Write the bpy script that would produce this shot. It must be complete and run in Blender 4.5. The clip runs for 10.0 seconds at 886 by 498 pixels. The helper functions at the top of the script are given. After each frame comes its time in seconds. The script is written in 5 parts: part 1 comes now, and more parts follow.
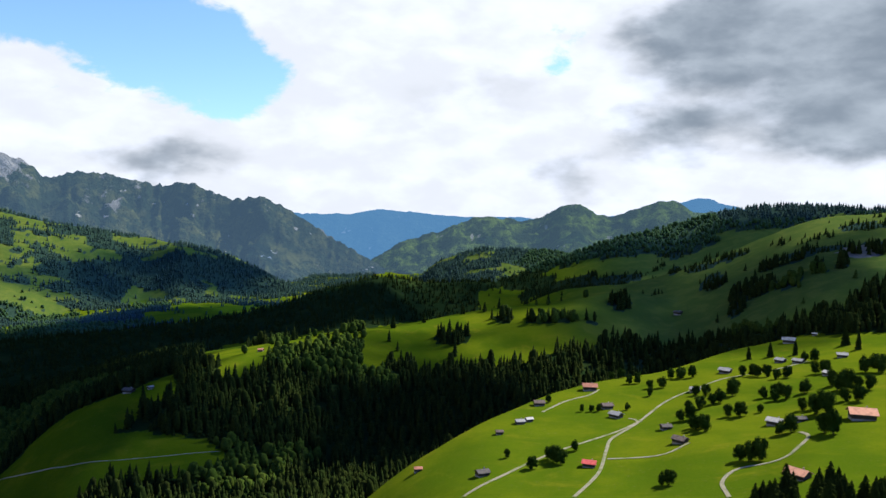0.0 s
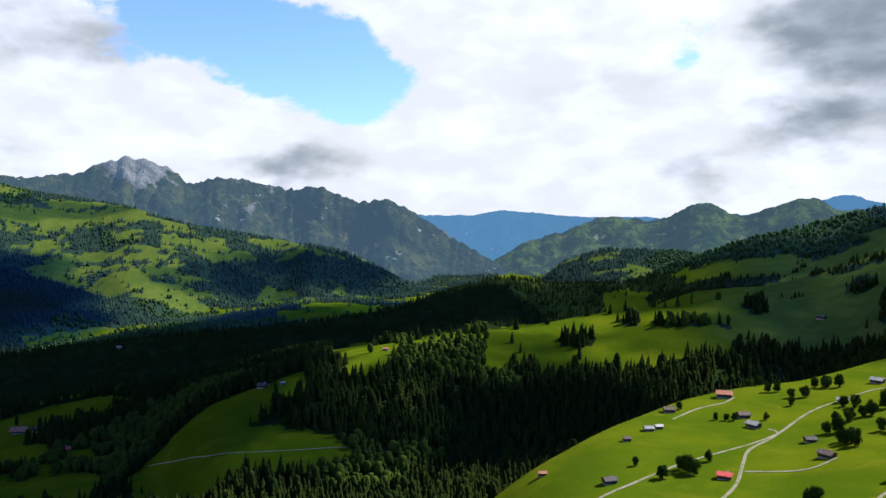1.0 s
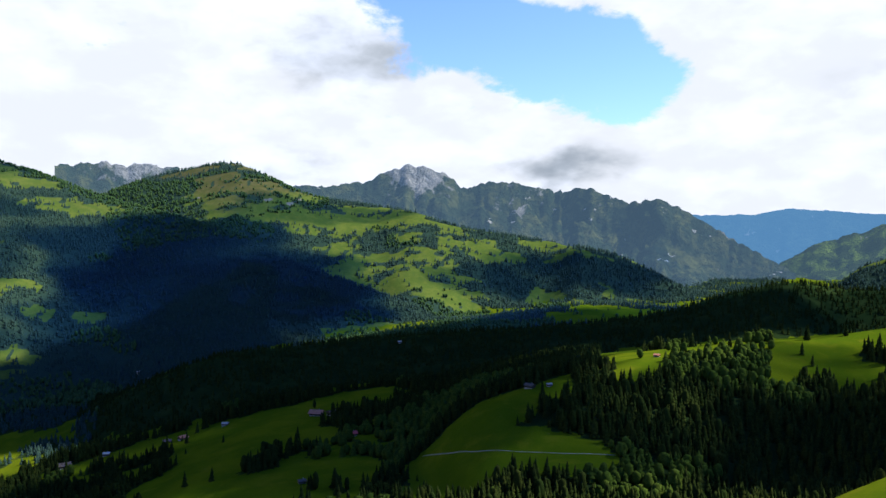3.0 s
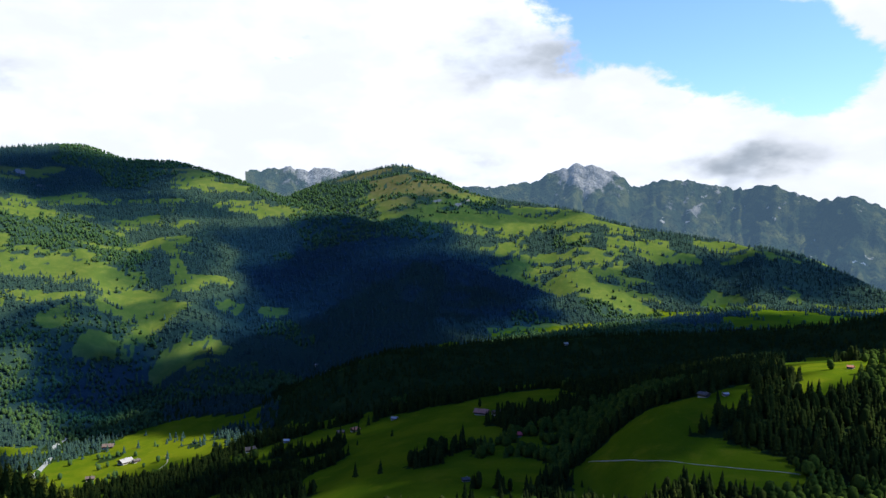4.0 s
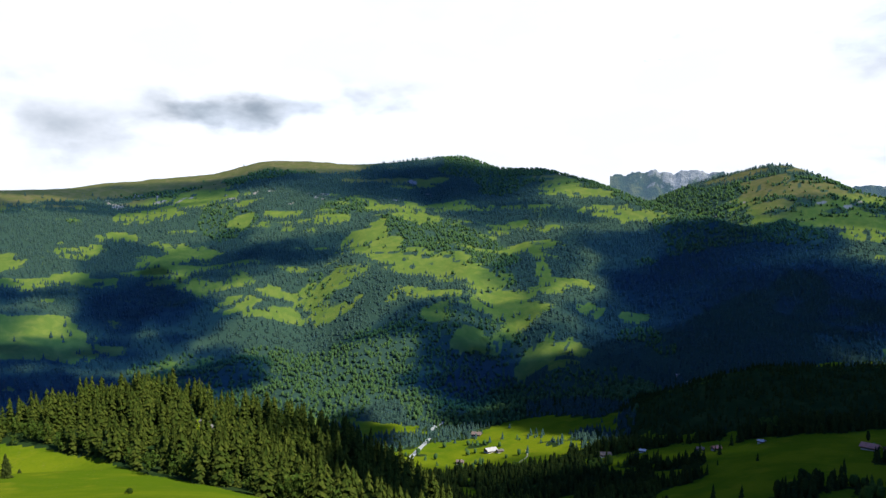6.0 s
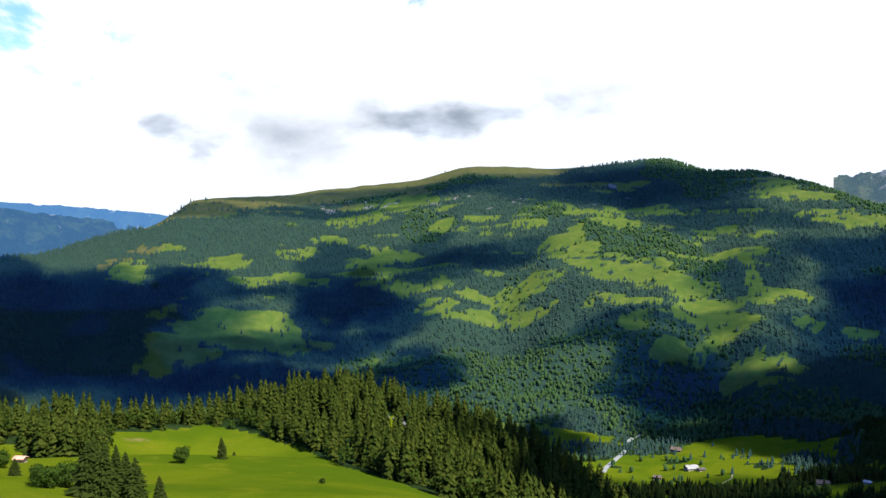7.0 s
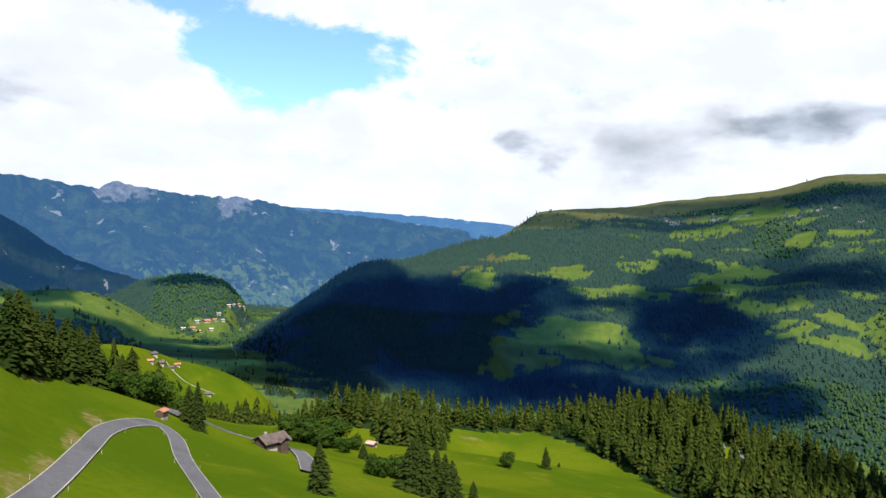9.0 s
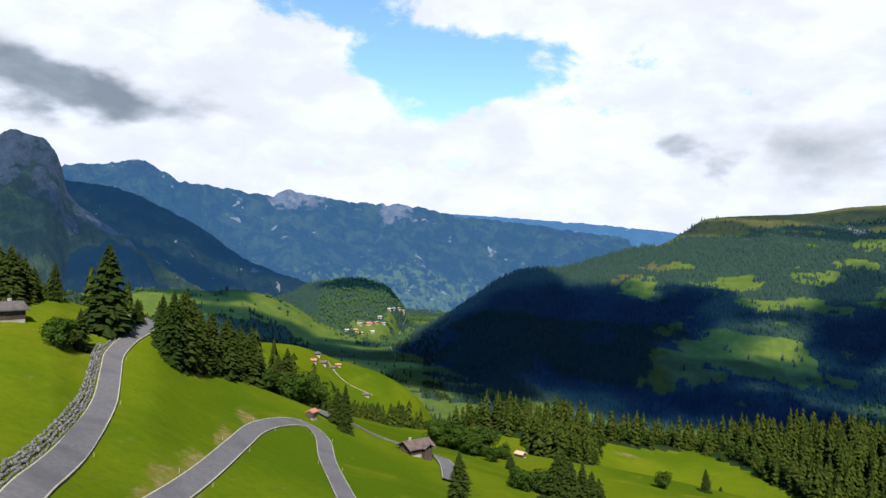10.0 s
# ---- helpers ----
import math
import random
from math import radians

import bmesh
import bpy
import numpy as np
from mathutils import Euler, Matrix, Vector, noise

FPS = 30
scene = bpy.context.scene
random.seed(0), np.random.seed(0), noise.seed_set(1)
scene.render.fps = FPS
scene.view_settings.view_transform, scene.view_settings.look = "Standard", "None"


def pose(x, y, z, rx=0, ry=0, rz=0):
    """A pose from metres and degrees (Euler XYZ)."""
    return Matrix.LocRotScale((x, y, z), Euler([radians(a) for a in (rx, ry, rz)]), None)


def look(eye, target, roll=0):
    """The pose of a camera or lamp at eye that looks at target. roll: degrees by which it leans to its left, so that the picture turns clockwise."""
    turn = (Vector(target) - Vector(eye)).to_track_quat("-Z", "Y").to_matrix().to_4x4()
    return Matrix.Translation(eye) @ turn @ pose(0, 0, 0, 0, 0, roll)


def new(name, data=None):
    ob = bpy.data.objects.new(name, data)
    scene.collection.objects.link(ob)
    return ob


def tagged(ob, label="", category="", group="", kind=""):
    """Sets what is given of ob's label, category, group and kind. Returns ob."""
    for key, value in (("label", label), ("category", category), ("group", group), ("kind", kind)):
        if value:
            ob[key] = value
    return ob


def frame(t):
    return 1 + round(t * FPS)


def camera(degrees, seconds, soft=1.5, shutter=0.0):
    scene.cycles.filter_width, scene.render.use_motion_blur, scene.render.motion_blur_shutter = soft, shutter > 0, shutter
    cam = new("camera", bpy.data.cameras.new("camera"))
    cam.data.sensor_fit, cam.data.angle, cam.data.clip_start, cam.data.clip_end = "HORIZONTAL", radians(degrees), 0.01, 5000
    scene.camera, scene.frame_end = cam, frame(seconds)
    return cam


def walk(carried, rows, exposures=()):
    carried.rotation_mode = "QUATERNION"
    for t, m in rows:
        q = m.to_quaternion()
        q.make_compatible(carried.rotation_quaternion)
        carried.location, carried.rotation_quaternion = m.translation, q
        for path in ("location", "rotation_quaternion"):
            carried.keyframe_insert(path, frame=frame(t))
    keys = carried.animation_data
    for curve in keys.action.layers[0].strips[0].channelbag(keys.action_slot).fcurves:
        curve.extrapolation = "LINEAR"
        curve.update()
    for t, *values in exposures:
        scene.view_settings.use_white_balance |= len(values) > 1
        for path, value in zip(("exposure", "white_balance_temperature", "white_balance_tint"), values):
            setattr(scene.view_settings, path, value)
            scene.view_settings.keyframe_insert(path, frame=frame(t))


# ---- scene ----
# The way: seconds, place in metres, then heading (left of north), tilt up and lean, in degrees.
PATH = (
    (0.0, 22.4, -59.4, -0.5, 0.00, -1.69, 1.07), (0.3, 22.2, -57.7, -0.7, 0.35, -1.70, 0.96),
    (0.5, 22.0, -56.6, -0.9, 2.47, -1.71, 0.89), (1.0, 21.5, -53.9, -1.2, 9.06, -1.74, 0.65),
    (1.5, 21.1, -51.2, -1.6, 13.73, -1.71, 0.43), (2.0, 20.7, -48.5, -1.9, 18.46, -1.73, 0.28),
    (2.2, 20.5, -47.4, -2.1, 20.48, -1.72, 0.26), (3.3, 19.2, -38.2, -2.8, 32.29, -1.72, 0.03),
    (3.5, 18.9, -36.6, -2.9, 34.73, -1.72, 0.01), (4.0, 18.3, -32.4, -3.3, 41.28, -1.69, -0.07),
    (4.5, 17.7, -28.2, -3.6, 48.22, -1.60, -0.08), (5.0, 16.9, -24.1, -3.3, 55.20, -1.51, -0.10),
    (5.5, 16.1, -20.0, -3.0, 62.05, -1.40, -0.05), (5.7, 15.8, -18.4, -2.8, 64.33, -1.39, -0.03),
    (6.8, 14.1, -9.3, -2.1, 79.47, -1.15, 0.31), (7.0, 13.5, -8.5, -1.9, 82.62, -1.08, 0.37),
    (7.5, 12.1, -6.2, -1.4, 89.22, -1.02, 0.64), (8.0, 10.7, -4.0, -0.9, 95.85, -0.87, 0.83),
    (8.5, 9.0, -2.1, -0.4, 102.01, -0.76, 1.18), (9.0, 6.0, -1.4, -0.3, 107.69, -0.65, 1.49),
    (9.5, 3.0, -0.7, -0.1, 113.99, -0.56, 1.74), (10.0, 0.0, 0.0, 0.0, 119.36, -0.49, 1.95),
)


def view(x, y, z, heading, tilt, lean):
    a, b = radians(heading), radians(tilt)
    way = Vector((-math.sin(a) * math.cos(b), math.cos(a) * math.cos(b), math.sin(b)))
    eye = Vector((x, y, z))
    return look(eye, eye + way, lean)


cam = camera(59.70, 10.0)
walk(cam, [(t, view(*row)) for t, *row in PATH], exposures=[(0.0, 1.0), (2.0, 1.0), (4.0, 1.12), (5.5, 1.2), (7.5, 1.25), (9.0, 1.1), (10.0, 1.0)])


# ---- light ----
def heading_way(az, el):
    a, e = radians(az), radians(el)
    return Vector((-math.sin(a) * math.cos(e), math.cos(a) * math.cos(e), math.sin(e)))


SUN_AZ, SUN_EL = -57.0, 46.0
SUN_WAY = heading_way(SUN_AZ, SUN_EL)
sun_data = bpy.data.lights.new("sun", "SUN")
sun_data.energy, sun_data.angle, sun_data.color = 5.0, radians(0.5), (1.0, 0.95, 0.84)
sun = new("sun", sun_data)
sun.matrix_world = look(SUN_WAY * 3000, (0, 0, 0))


class Nodes:
    """A short way to write node trees."""

    def __init__(self, tree):
        self.tree = tree
        tree.nodes.clear()

    def add(self, kind, ins=(), **props):
        n = self.tree.nodes.new(kind)
        for k, v in props.items():
            setattr(n, k, v)
        for k, v in dict(ins).items():
            self.put(n.inputs[k], v)
        return n

    def put(self, socket, v):
        if isinstance(v, bpy.types.NodeSocket):
            self.tree.links.new(v, socket)
        else:
            socket.default_value = v

    def math(self, op, a, b=0.0, c=0.0, clamp=False):
        return self.add("ShaderNodeMath", {0: a, 1: b, 2: c}, operation=op, use_clamp=clamp).outputs[0]

    def vec(self, op, a, b=(0, 0, 0)):
        n = self.add("ShaderNodeVectorMath", {0: a, 1: b}, operation=op)
        return n.outputs["Value"] if op in ("DISTANCE", "DOT_PRODUCT", "LENGTH") else n.outputs[0]

    def ramp(self, v, lo, hi, a=0.0, b=1.0):
        return self.add("ShaderNodeMapRange", {0: v, 1: lo, 2: hi, 3: a, 4: b}, interpolation_type="SMOOTHSTEP").outputs[0]

    def mix(self, f, a, b, blend="MIX"):
        n = self.add("ShaderNodeMix", data_type="RGBA", blend_type=blend)
        self.put(n.inputs[0], f), self.put(n.inputs[6], a), self.put(n.inputs[7], b)
        return n.outputs[2]

    def noise(self, vec, scale, detail=4.0, rough=0.55, distort=0.0):
        return self.add("ShaderNodeTexNoise", {"Vector": vec, "Scale": scale, "Detail": detail, "Roughness": rough, "Distortion": distort}).outputs[0]


def make_sky():
    world = bpy.data.worlds.new("sky")
    scene.world = world
    world.use_nodes = True
    n = Nodes(world.node_tree)
    way = n.add("ShaderNodeTexCoord").outputs["Generated"]
    sky = n.add("ShaderNodeTexSky", sky_type="NISHITA", sun_disc=False, sun_elevation=radians(SUN_EL), sun_rotation=radians(-SUN_AZ), altitude=1200.0)
    sky_dim = n.vec("MULTIPLY", sky.outputs[0], (0.078, 0.098, 0.131))
    flat = n.vec("MULTIPLY", way, (1.0, 1.0, 1.7))
    # Rounded heads of the heaped cloud.
    warp = n.vec("ADD", flat, n.vec("MULTIPLY", n.add("ShaderNodeTexNoise", {"Vector": flat, "Scale": 9.0, "Detail": 5.0, "Roughness": 0.55}).outputs[1], (0.12, 0.12, 0.12)))
    heads = n.add("ShaderNodeTexVoronoi", {"Vector": warp, "Scale": 11.0, "Detail": 3.0, "Roughness": 0.55, "Smoothness": 0.6}, feature="SMOOTH_F1", normalize=True).outputs["Distance"]
    big = n.noise(flat, 3.6, 9.0, 0.56, 0.25)
    fine = n.noise(flat, 11.0, 9.0, 0.62, 0.2)
    # Blue gaps in the cloud: heading, height, breadth, depth.
    cover = n.math("ADD", n.math("MULTIPLY", big, 0.70), n.math("SUBTRACT", n.math("MULTIPLY", fine, 0.95), 0.165))
    cover = n.math("ADD", cover, n.math("MULTIPLY", n.math("SUBTRACT", 0.42, heads), 0.35))
    for az, el, size, weight in GAPS:
        c = heading_way(az, el)
        far = n.vec("DISTANCE", flat, (c.x, c.y, c.z * 1.7))
        cover = n.math("SUBTRACT", cover, n.ramp(far, size, size * 0.15, 0.0, weight))
    # The sky clears towards the south, behind the viewpoint.
    south = n.vec("DOT_PRODUCT", way, tuple(heading_way(240, 8)))
    cover = n.math("SUBTRACT", cover, n.ramp(south, 0.1, 0.55, 0.0, 0.5))
    cloud = n.ramp(cover, 0.36, 0.54)
    low = n.vec("MULTIPLY", way, (1.0, 1.0, 2.2))
    torn = n.vec("MULTIPLY", n.vec("SUBTRACT", n.add("ShaderNodeTexNoise", {"Vector": low, "Scale": 8.0, "Detail": 6.0, "Roughness": 0.5}).outputs[1], (0.5, 0.5, 0.5)), (0.22, 0.22, 0.22))
    ragged = n.vec("ADD", low, torn)
    billow = n.math("SUBTRACT", n.math("ADD", n.math("MULTIPLY", n.noise(low, 6.0, 7.0, 0.52, 0.1), 0.7), 0.36), n.math("MULTIPLY", heads, 0.5))
    wisp = n.noise(low, 13.0, 6.0, 0.5, 0.1)
    grey = n.math("MULTIPLY", n.noise(low, 2.6, 5.0, 0.5, 0.2), 0.42)
    for az, el, size, weight in GREYS:
        c = heading_way(az, el)
        far = n.vec("DISTANCE", ragged, (c.x, c.y, c.z * 2.2))
        grey = n.math("ADD", grey, n.ramp(far, size * 1.15, size * 0.2, 0.0, weight * 1.3))
    grey = n.math("ADD", grey, n.math("MULTIPLY", n.math("SUBTRACT", billow, 0.5), 0.6))
    grey = n.math("ADD", grey, n.math("MULTIPLY", n.math("SUBTRACT", wisp, 0.5), 0.22))
    grey = n.ramp(grey, 0.34, 0.95)
    height = n.add("ShaderNodeSeparateXYZ", {0: way}).outputs[2]
    white = n.mix(n.ramp(n.math("ADD", n.math("MULTIPLY", billow, 0.6), n.math("MULTIPLY", wisp, 0.4)), 0.42, 0.62), (0.50, 0.54, 0.64, 1), (0.425, 0.45, 0.50, 1))
    shadow = n.mix(n.ramp(n.math("ADD", n.math("MULTIPLY", billow, 0.55), n.math("MULTIPLY", wisp, 0.45)), 0.34, 0.64), (0.27, 0.31, 0.36, 1), (0.13, 0.16, 0.20, 1))
    lit = n.mix(grey, white, shadow)
    both = n.mix(cloud, sky_dim, lit)
    # Overhead the cover is thick and dull, with blue between.
    both = n.mix(n.ramp(height, 0.32, 0.5), both, n.mix(cloud, (0.030, 0.120, 0.56, 1), (0.052, 0.10, 0.29, 1)))
    # Below the horizon only the far haze is left.
    both = n.mix(n.ramp(height, -0.02, -0.12), both, (0.05, 0.07, 0.10, 1))
    back = n.add("ShaderNodeBackground", {"Color": both, "Strength": 1.0})
    out = n.add("ShaderNodeOutputWorld")
    n.put(out.inputs[0], back.outputs[0])


GAPS = (
    (22.5, 13.4, 0.17, 0.34), (18.5, 11.4, 0.17, 0.34), (15.0, 9.6, 0.10, 0.30), (28.5, 15.2, 0.15, 0.34), (34.0, 17.5, 0.10, 0.25), (-8.7, 12.7, 0.07, 0.15), (-4.8, 14.8, 0.05, 0.16),
    (9.8, 4.4, 0.06, 0.10), (120.6, 11.8, 0.13, 0.34), (124.2, 13.6, 0.11, 0.32), (130.4, 16.2, 0.10, 0.28), (126.0, 16.6, 0.09, 0.28), (117.6, 13.0, 0.10, 0.26), (112.6, 13.4, 0.10, 0.22), (105.5, 13.5, 0.07, 0.12),
)
GREYS = (
    (-29.0, 12.5, 0.34, 0.55), (-22.0, 14.0, 0.16, 0.25), (-30.0, 8.0, 0.16, 0.3), (-16.0, 6.7, 0.10, 0.34), (-9.3, 3.9, 0.09, 0.28), (35.5, 12.8, 0.17, 0.36), (20.7, 4.6, 0.08, 0.2), (74.0, 9.2, 0.09, 0.24), (79.0, 8.7, 0.08, 0.26),
    (39.5, 4.3, 0.10, 0.22), (87.0, 8.4, 0.07, 0.24), (83.0, 8.6, 0.08, 0.28), (102.3, 6.7, 0.062, 0.36), (95.0, 9.0, 0.12, 0.14), (151.0, 10.0, 0.13, 0.34), (147.0, 9.4, 0.10, 0.34), (143.0, 9.0, 0.09, 0.32), (139.0, 8.8, 0.08, 0.26), (93.6, 6.6, 0.10, 0.12), (17.7, 4.7, 0.09, 0.16), (-2.0, 9.5, 0.14, 0.14),
)
make_sky()


# ---- the lie of the land ----
def lattice(ix, iy, seed):
    h = (ix * 374761393 + iy * 668265263 + seed * 144665) & 0x7FFFFFFF
    h = ((h ^ (h >> 13)) * 1274126177) & 0x7FFFFFFF
    return ((h ^ (h >> 16)) & 0xFFFF) / 65535.0


def ripple(x, y, size, seed=0, octaves=4, rough=0.5):
    """Smooth noise about 0, within -1 to 1; size in metres."""
    total, amp, norm = 0.0, 1.0, 0.0
    for k in range(octaves):
        u, v = np.asarray(x) / size + 17.3 * k, np.asarray(y) / size - 9.1 * k
        iu, iv = np.floor(u).astype(np.int64), np.floor(v).astype(np.int64)
        fu, fv = u - iu, v - iv
        fu, fv = fu * fu * (3 - 2 * fu), fv * fv * (3 - 2 * fv)
        s = seed + 31 * k
        a = lattice(iu, iv, s) * (1 - fu) + lattice(iu + 1, iv, s) * fu
        b = lattice(iu, iv + 1, s) * (1 - fu) + lattice(iu + 1, iv + 1, s) * fu
        total = total + amp * ((a * (1 - fv) + b * fv) * 2 - 1)
        norm += amp
        amp, size = amp * rough, size * 0.5
    return total / norm


def glide(x, xs, ys):
    """A smooth curve through a few knots (cubic, no overshoot)."""
    xs, ys = np.asarray(xs, float), np.asarray(ys, float)
    h, d = np.diff(xs), np.diff(ys) / np.diff(xs)
    m = np.zeros_like(ys)
    m[0], m[-1] = d[0], d[-1]
    same = d[1:] * d[:-1] > 0
    m[1:-1][same] = 2 * d[1:][same] * d[:-1][same] / (d[1:] + d[:-1])[same]
    x = np.clip(x, xs[0], xs[-1])
    i = np.clip(np.searchsorted(xs, x) - 1, 0, len(xs) - 2)
    t = (x - xs[i]) / h[i]
    return ((1 + 2 * t) * (1 - t) ** 2 * ys[i] + t * (1 - t) ** 2 * h[i] * m[i] + t * t * (3 - 2 * t) * ys[i + 1] + t * t * (t - 1) * h[i] * m[i + 1])


# Heights of the open ground by heading (rows) and distance (columns), in metres.
GROUND_R = (150, 250, 450, 700, 1000, 1500)
GROUND = {
    -90: (-70, -100, -130, -140, -140, -140), -35: (-80, -120, -152, -175, -210, -190), -15: (-85, -130, -160, -205, -235, -210),
    4: (-90, -150, -205, -245, -240, -230), 25: (-90, -150, -225, -262, -262, -265), 40: (-85, -140, -225, -262, -275, -310),
    55: (-75, -120, -210, -290, -345, -375), 70: (-68, -105, -190, -300, -400, -428), 88: (-66, -92, -140, -260, -390, -430),
    103: (-63, -86, -128, -215, -370, -428), 116: (-58, -74, -118, -200, -320, -350), 128: (-50, -57, -98, -170, -270, -312),
    141: (-38, -34, -80, -140, -230, -300), 152: (-30, -22, -60, -110, -190, -280),
}
# Crests: heading, distance, height; then the fall of the near and the far side, and the roughness.
CRESTS = {
    "meadow": (((-60, 1050, -90), (-33, 1000, -110), (-28.6, 950, -121), (-23.7, 860, -131), (-19.3, 760, -141), (-12, 660, -148), (-7, 560, -152),
                (-1.8, 500, -166), (3.7, 470, -194), (8, 450, -225), (14, 430, -270)), 0.02, 0.5, 2.0),
    "ridge_mid": (((-36, 1320, -70), (-26.4, 1300, -106), (-20.7, 1290, -126), (-14.7, 1250, -107), (-10.6, 1160, -117), (-4.1, 1130, -129), (2.1, 1070, -149),
                   (6.8, 1010, -155), (13.2, 940, -166), (18.1, 880, -176), (22.2, 838, -188), (25.9, 800, -205), (31, 800, -260)), 0.30, 0.12, 3.0),
    "ridge_dark": (((-40, 1950, 60), (-31.2, 1950, 47), (-26.5, 2000, 56), (-23.7, 2000, 52), (-19.5, 2000, 28), (-14.1, 1900, -18), (-8.3, 1800, -88), (-4.5, 1700, -124),
                    (0.2, 1650, -126), (4.1, 1550, -112), (6.9, 1520, -128), (12.8, 1500, -172), (21.8, 1500, -206), (32.5, 1500, -228), (44.4, 1500, -252), (52, 1500, -310)), 0.34, 0.3, 5.0),
    "hill_right": (((-45, 1550, 50), (-31.6, 1550, 33), (-28.3, 1560, 27), (-25.9, 1550, 8), (-20.4, 1500, -56), (-15.3, 1450, -100), (-10.2, 1500, -120), (-4, 1500, -200)), 0.26, 0.2, 4.0),
    "slope_green": (((8, 2550, -330), (10.4, 2600, -238), (12.4, 2700, -195), (14.9, 2800, -129), (18.3, 2800, -79), (21.6, 2900, -51), (27.6, 2900, -10), (31.3, 3000, 60),
                     (34.2, 3100, 82), (39.2, 3150, 130), (44.6, 3400, 268), (49, 3450, 215), (54, 3500, 100)), 0.47, 0.25, 12.0),
    "foothill": (((-16, 2800, -190), (-12.3, 2800, -137), (-7.7, 2800, -83), (-4.1, 2800, -80), (-0.4, 2800, -130), (1.3, 2800, -190), (4, 2800, -280)), 0.35, 0.3, 6.0),
    "opposite": (((127, 2300, -420), (123.9, 2350, -345), (118.5, 2400, -212), (112.7, 2600, -84), (110.7, 2700, -79), (107.5, 2850, -28), (103.2, 3000, 31), (100.4, 3240, 124),
                  (95.2, 3300, 156), (91.2, 3400, 188), (85.3, 3450, 240), (80, 3500, 304), (75.1, 3500, 299), (71.3, 3550, 317), (67, 3600, 338), (63.7, 3500, 276), (61, 3400, 258),
                  (56.1, 3250, 176), (51.9, 3050, 82), (45.6, 2750, -7), (39.3, 2500, -137), (34, 2350, -212), (28.9, 2200, -281)), 0.42, 0.25, 12.0),
    "village_hill": (((124.8, 2500, -360), (126.8, 2500, -303), (128.5, 2500, -272), (129.7, 2500, -236), (131.8, 2480, -192), (134.2, 2450, -168), (137.6, 2420, -167), (141.3, 2380, -169), (144.2, 2350, -175), (156, 2350, -175)), 0.42, 0.3, 6.0),
    "wooded_hill": (((120.1, 2950, -380), (121.6, 2950, -308), (122.5, 2950, -234), (123.6, 2950, -177), (126.1, 2950, -157), (128.6, 2950, -173), (131.0, 2950, -221), (133.0, 2950, -267), (134.9, 2950, -299)), 0.36, 0.25, 8.0),
    "farm_hill": (((143, 800, -100), (133.7, 800, -108), (130.1, 860, -121), (126.8, 930, -145), (123.4, 950, -166), (120.8, 950, -195), (117, 950, -300)), 0.22, 0.4, 3.0),
    "knoll": (((128.3, 330, -92), (122.5, 430, -108), (115.3, 520, -123), (108.6, 545, -132), (105, 560, -136), (100.9, 580, -142), (95.8, 610, -140), (92.6, 620, -135), (87.7, 610, -137), (84.7, 600, -146),
               (80.5, 590, -156), (76.3, 575, -171), (72.3, 560, -187), (69.9, 545, -201), (64, 520, -250)), 0.03, 0.62, 2.0),
    "near_hill": (((165, 240, -15), (149.1, 240, -20), (146.2, 250, -20), (144.1, 255, -23), (139.8, 250, -27), (137, 250, -36), (134.8, 247, -44), (129.1, 248, -55), (125.5, 252, -64), (120, 250, -88)), 0.16, 0.26, 0.6),
}


def polar(x, y):
    return np.degrees(np.arctan2(-x, y)), np.hypot(x, y)


def wrap(az):
    return (np.asarray(az) + 150.0) % 360.0 - 150.0


def land(az, r, owners=False):
    """The height of the ground at a heading and distance."""
    az, r = np.broadcast_arrays(wrap(az), np.asarray(r, float))
    x, y = -r * np.sin(np.radians(az)), r * np.cos(np.radians(az))
    heads = sorted(GROUND)
    table = np.array([GROUND[h] for h in heads], float)
    table = np.vstack([table, table[:1]])
    heads = heads + [208]
    cols = [glide(np.where(az < -90, az + 360, az), heads, table[:, k]) for k in range(len(GROUND_R))]
    knots = np.log(GROUND_R)
    lr = np.log(np.clip(r, 150, 1500))
    z = np.zeros_like(r) + cols[0]
    for k in range(len(knots) - 1):
        t = np.clip((lr - knots[k]) / (knots[k + 1] - knots[k]), 0, 1)
        z = z + (cols[k + 1] - cols[k]) * t
    wob = ripple(x, y, 420, 3, 3)
    owner = np.zeros(r.shape, int)
    for k_own, (crest, near, far, rough) in enumerate(CRESTS.values()):
        pts = sorted(crest)
        a = [p[0] for p in pts]
        cr, cz = glide(az, a, [p[1] for p in pts]), glide(az, a, [p[2] for p in pts])
        out = np.maximum(a[0] - az, az - a[-1]).clip(0)
        d = r - cr
        gap = np.abs(d)
        fall = np.where(d < 0, near, far) * (gap * gap / (gap + 14.0 * rough ** 0.5))
        fall = fall * (1 + 0.22 * wob * np.clip(gap / 300, 0, 1))
        h = cz - fall - np.radians(out) * r * 0.7
        k = 6.0 + rough
        owner = np.where(h > z, k_own + 1, owner)
        hi = np.maximum(z, h)
        z = hi + np.clip(k - np.abs(z - h), 0, None) ** 2 / (4 * k)
    amp = np.clip((r - 500) / 1600, 0.0, 1.0)
    z = z + ripple(x, y, 260, 11, 5, 0.5) * 13 * amp + ripple(x, y, 60, 5, 3) * (0.9 + 2.0 * amp) + ripple(x, y, 130, 9, 2) * np.clip((r - 280) / 150, 0, 1) * 2.2
    # Even ground right below the viewpoint.
    t = np.clip(r / 115, 0, 1)
    t = t * t * (3 - 2 * t)
    z = z * t - 92 * (1 - t)
    return (z, owner) if owners else z


OWNERS = ["open"] + list(CRESTS)

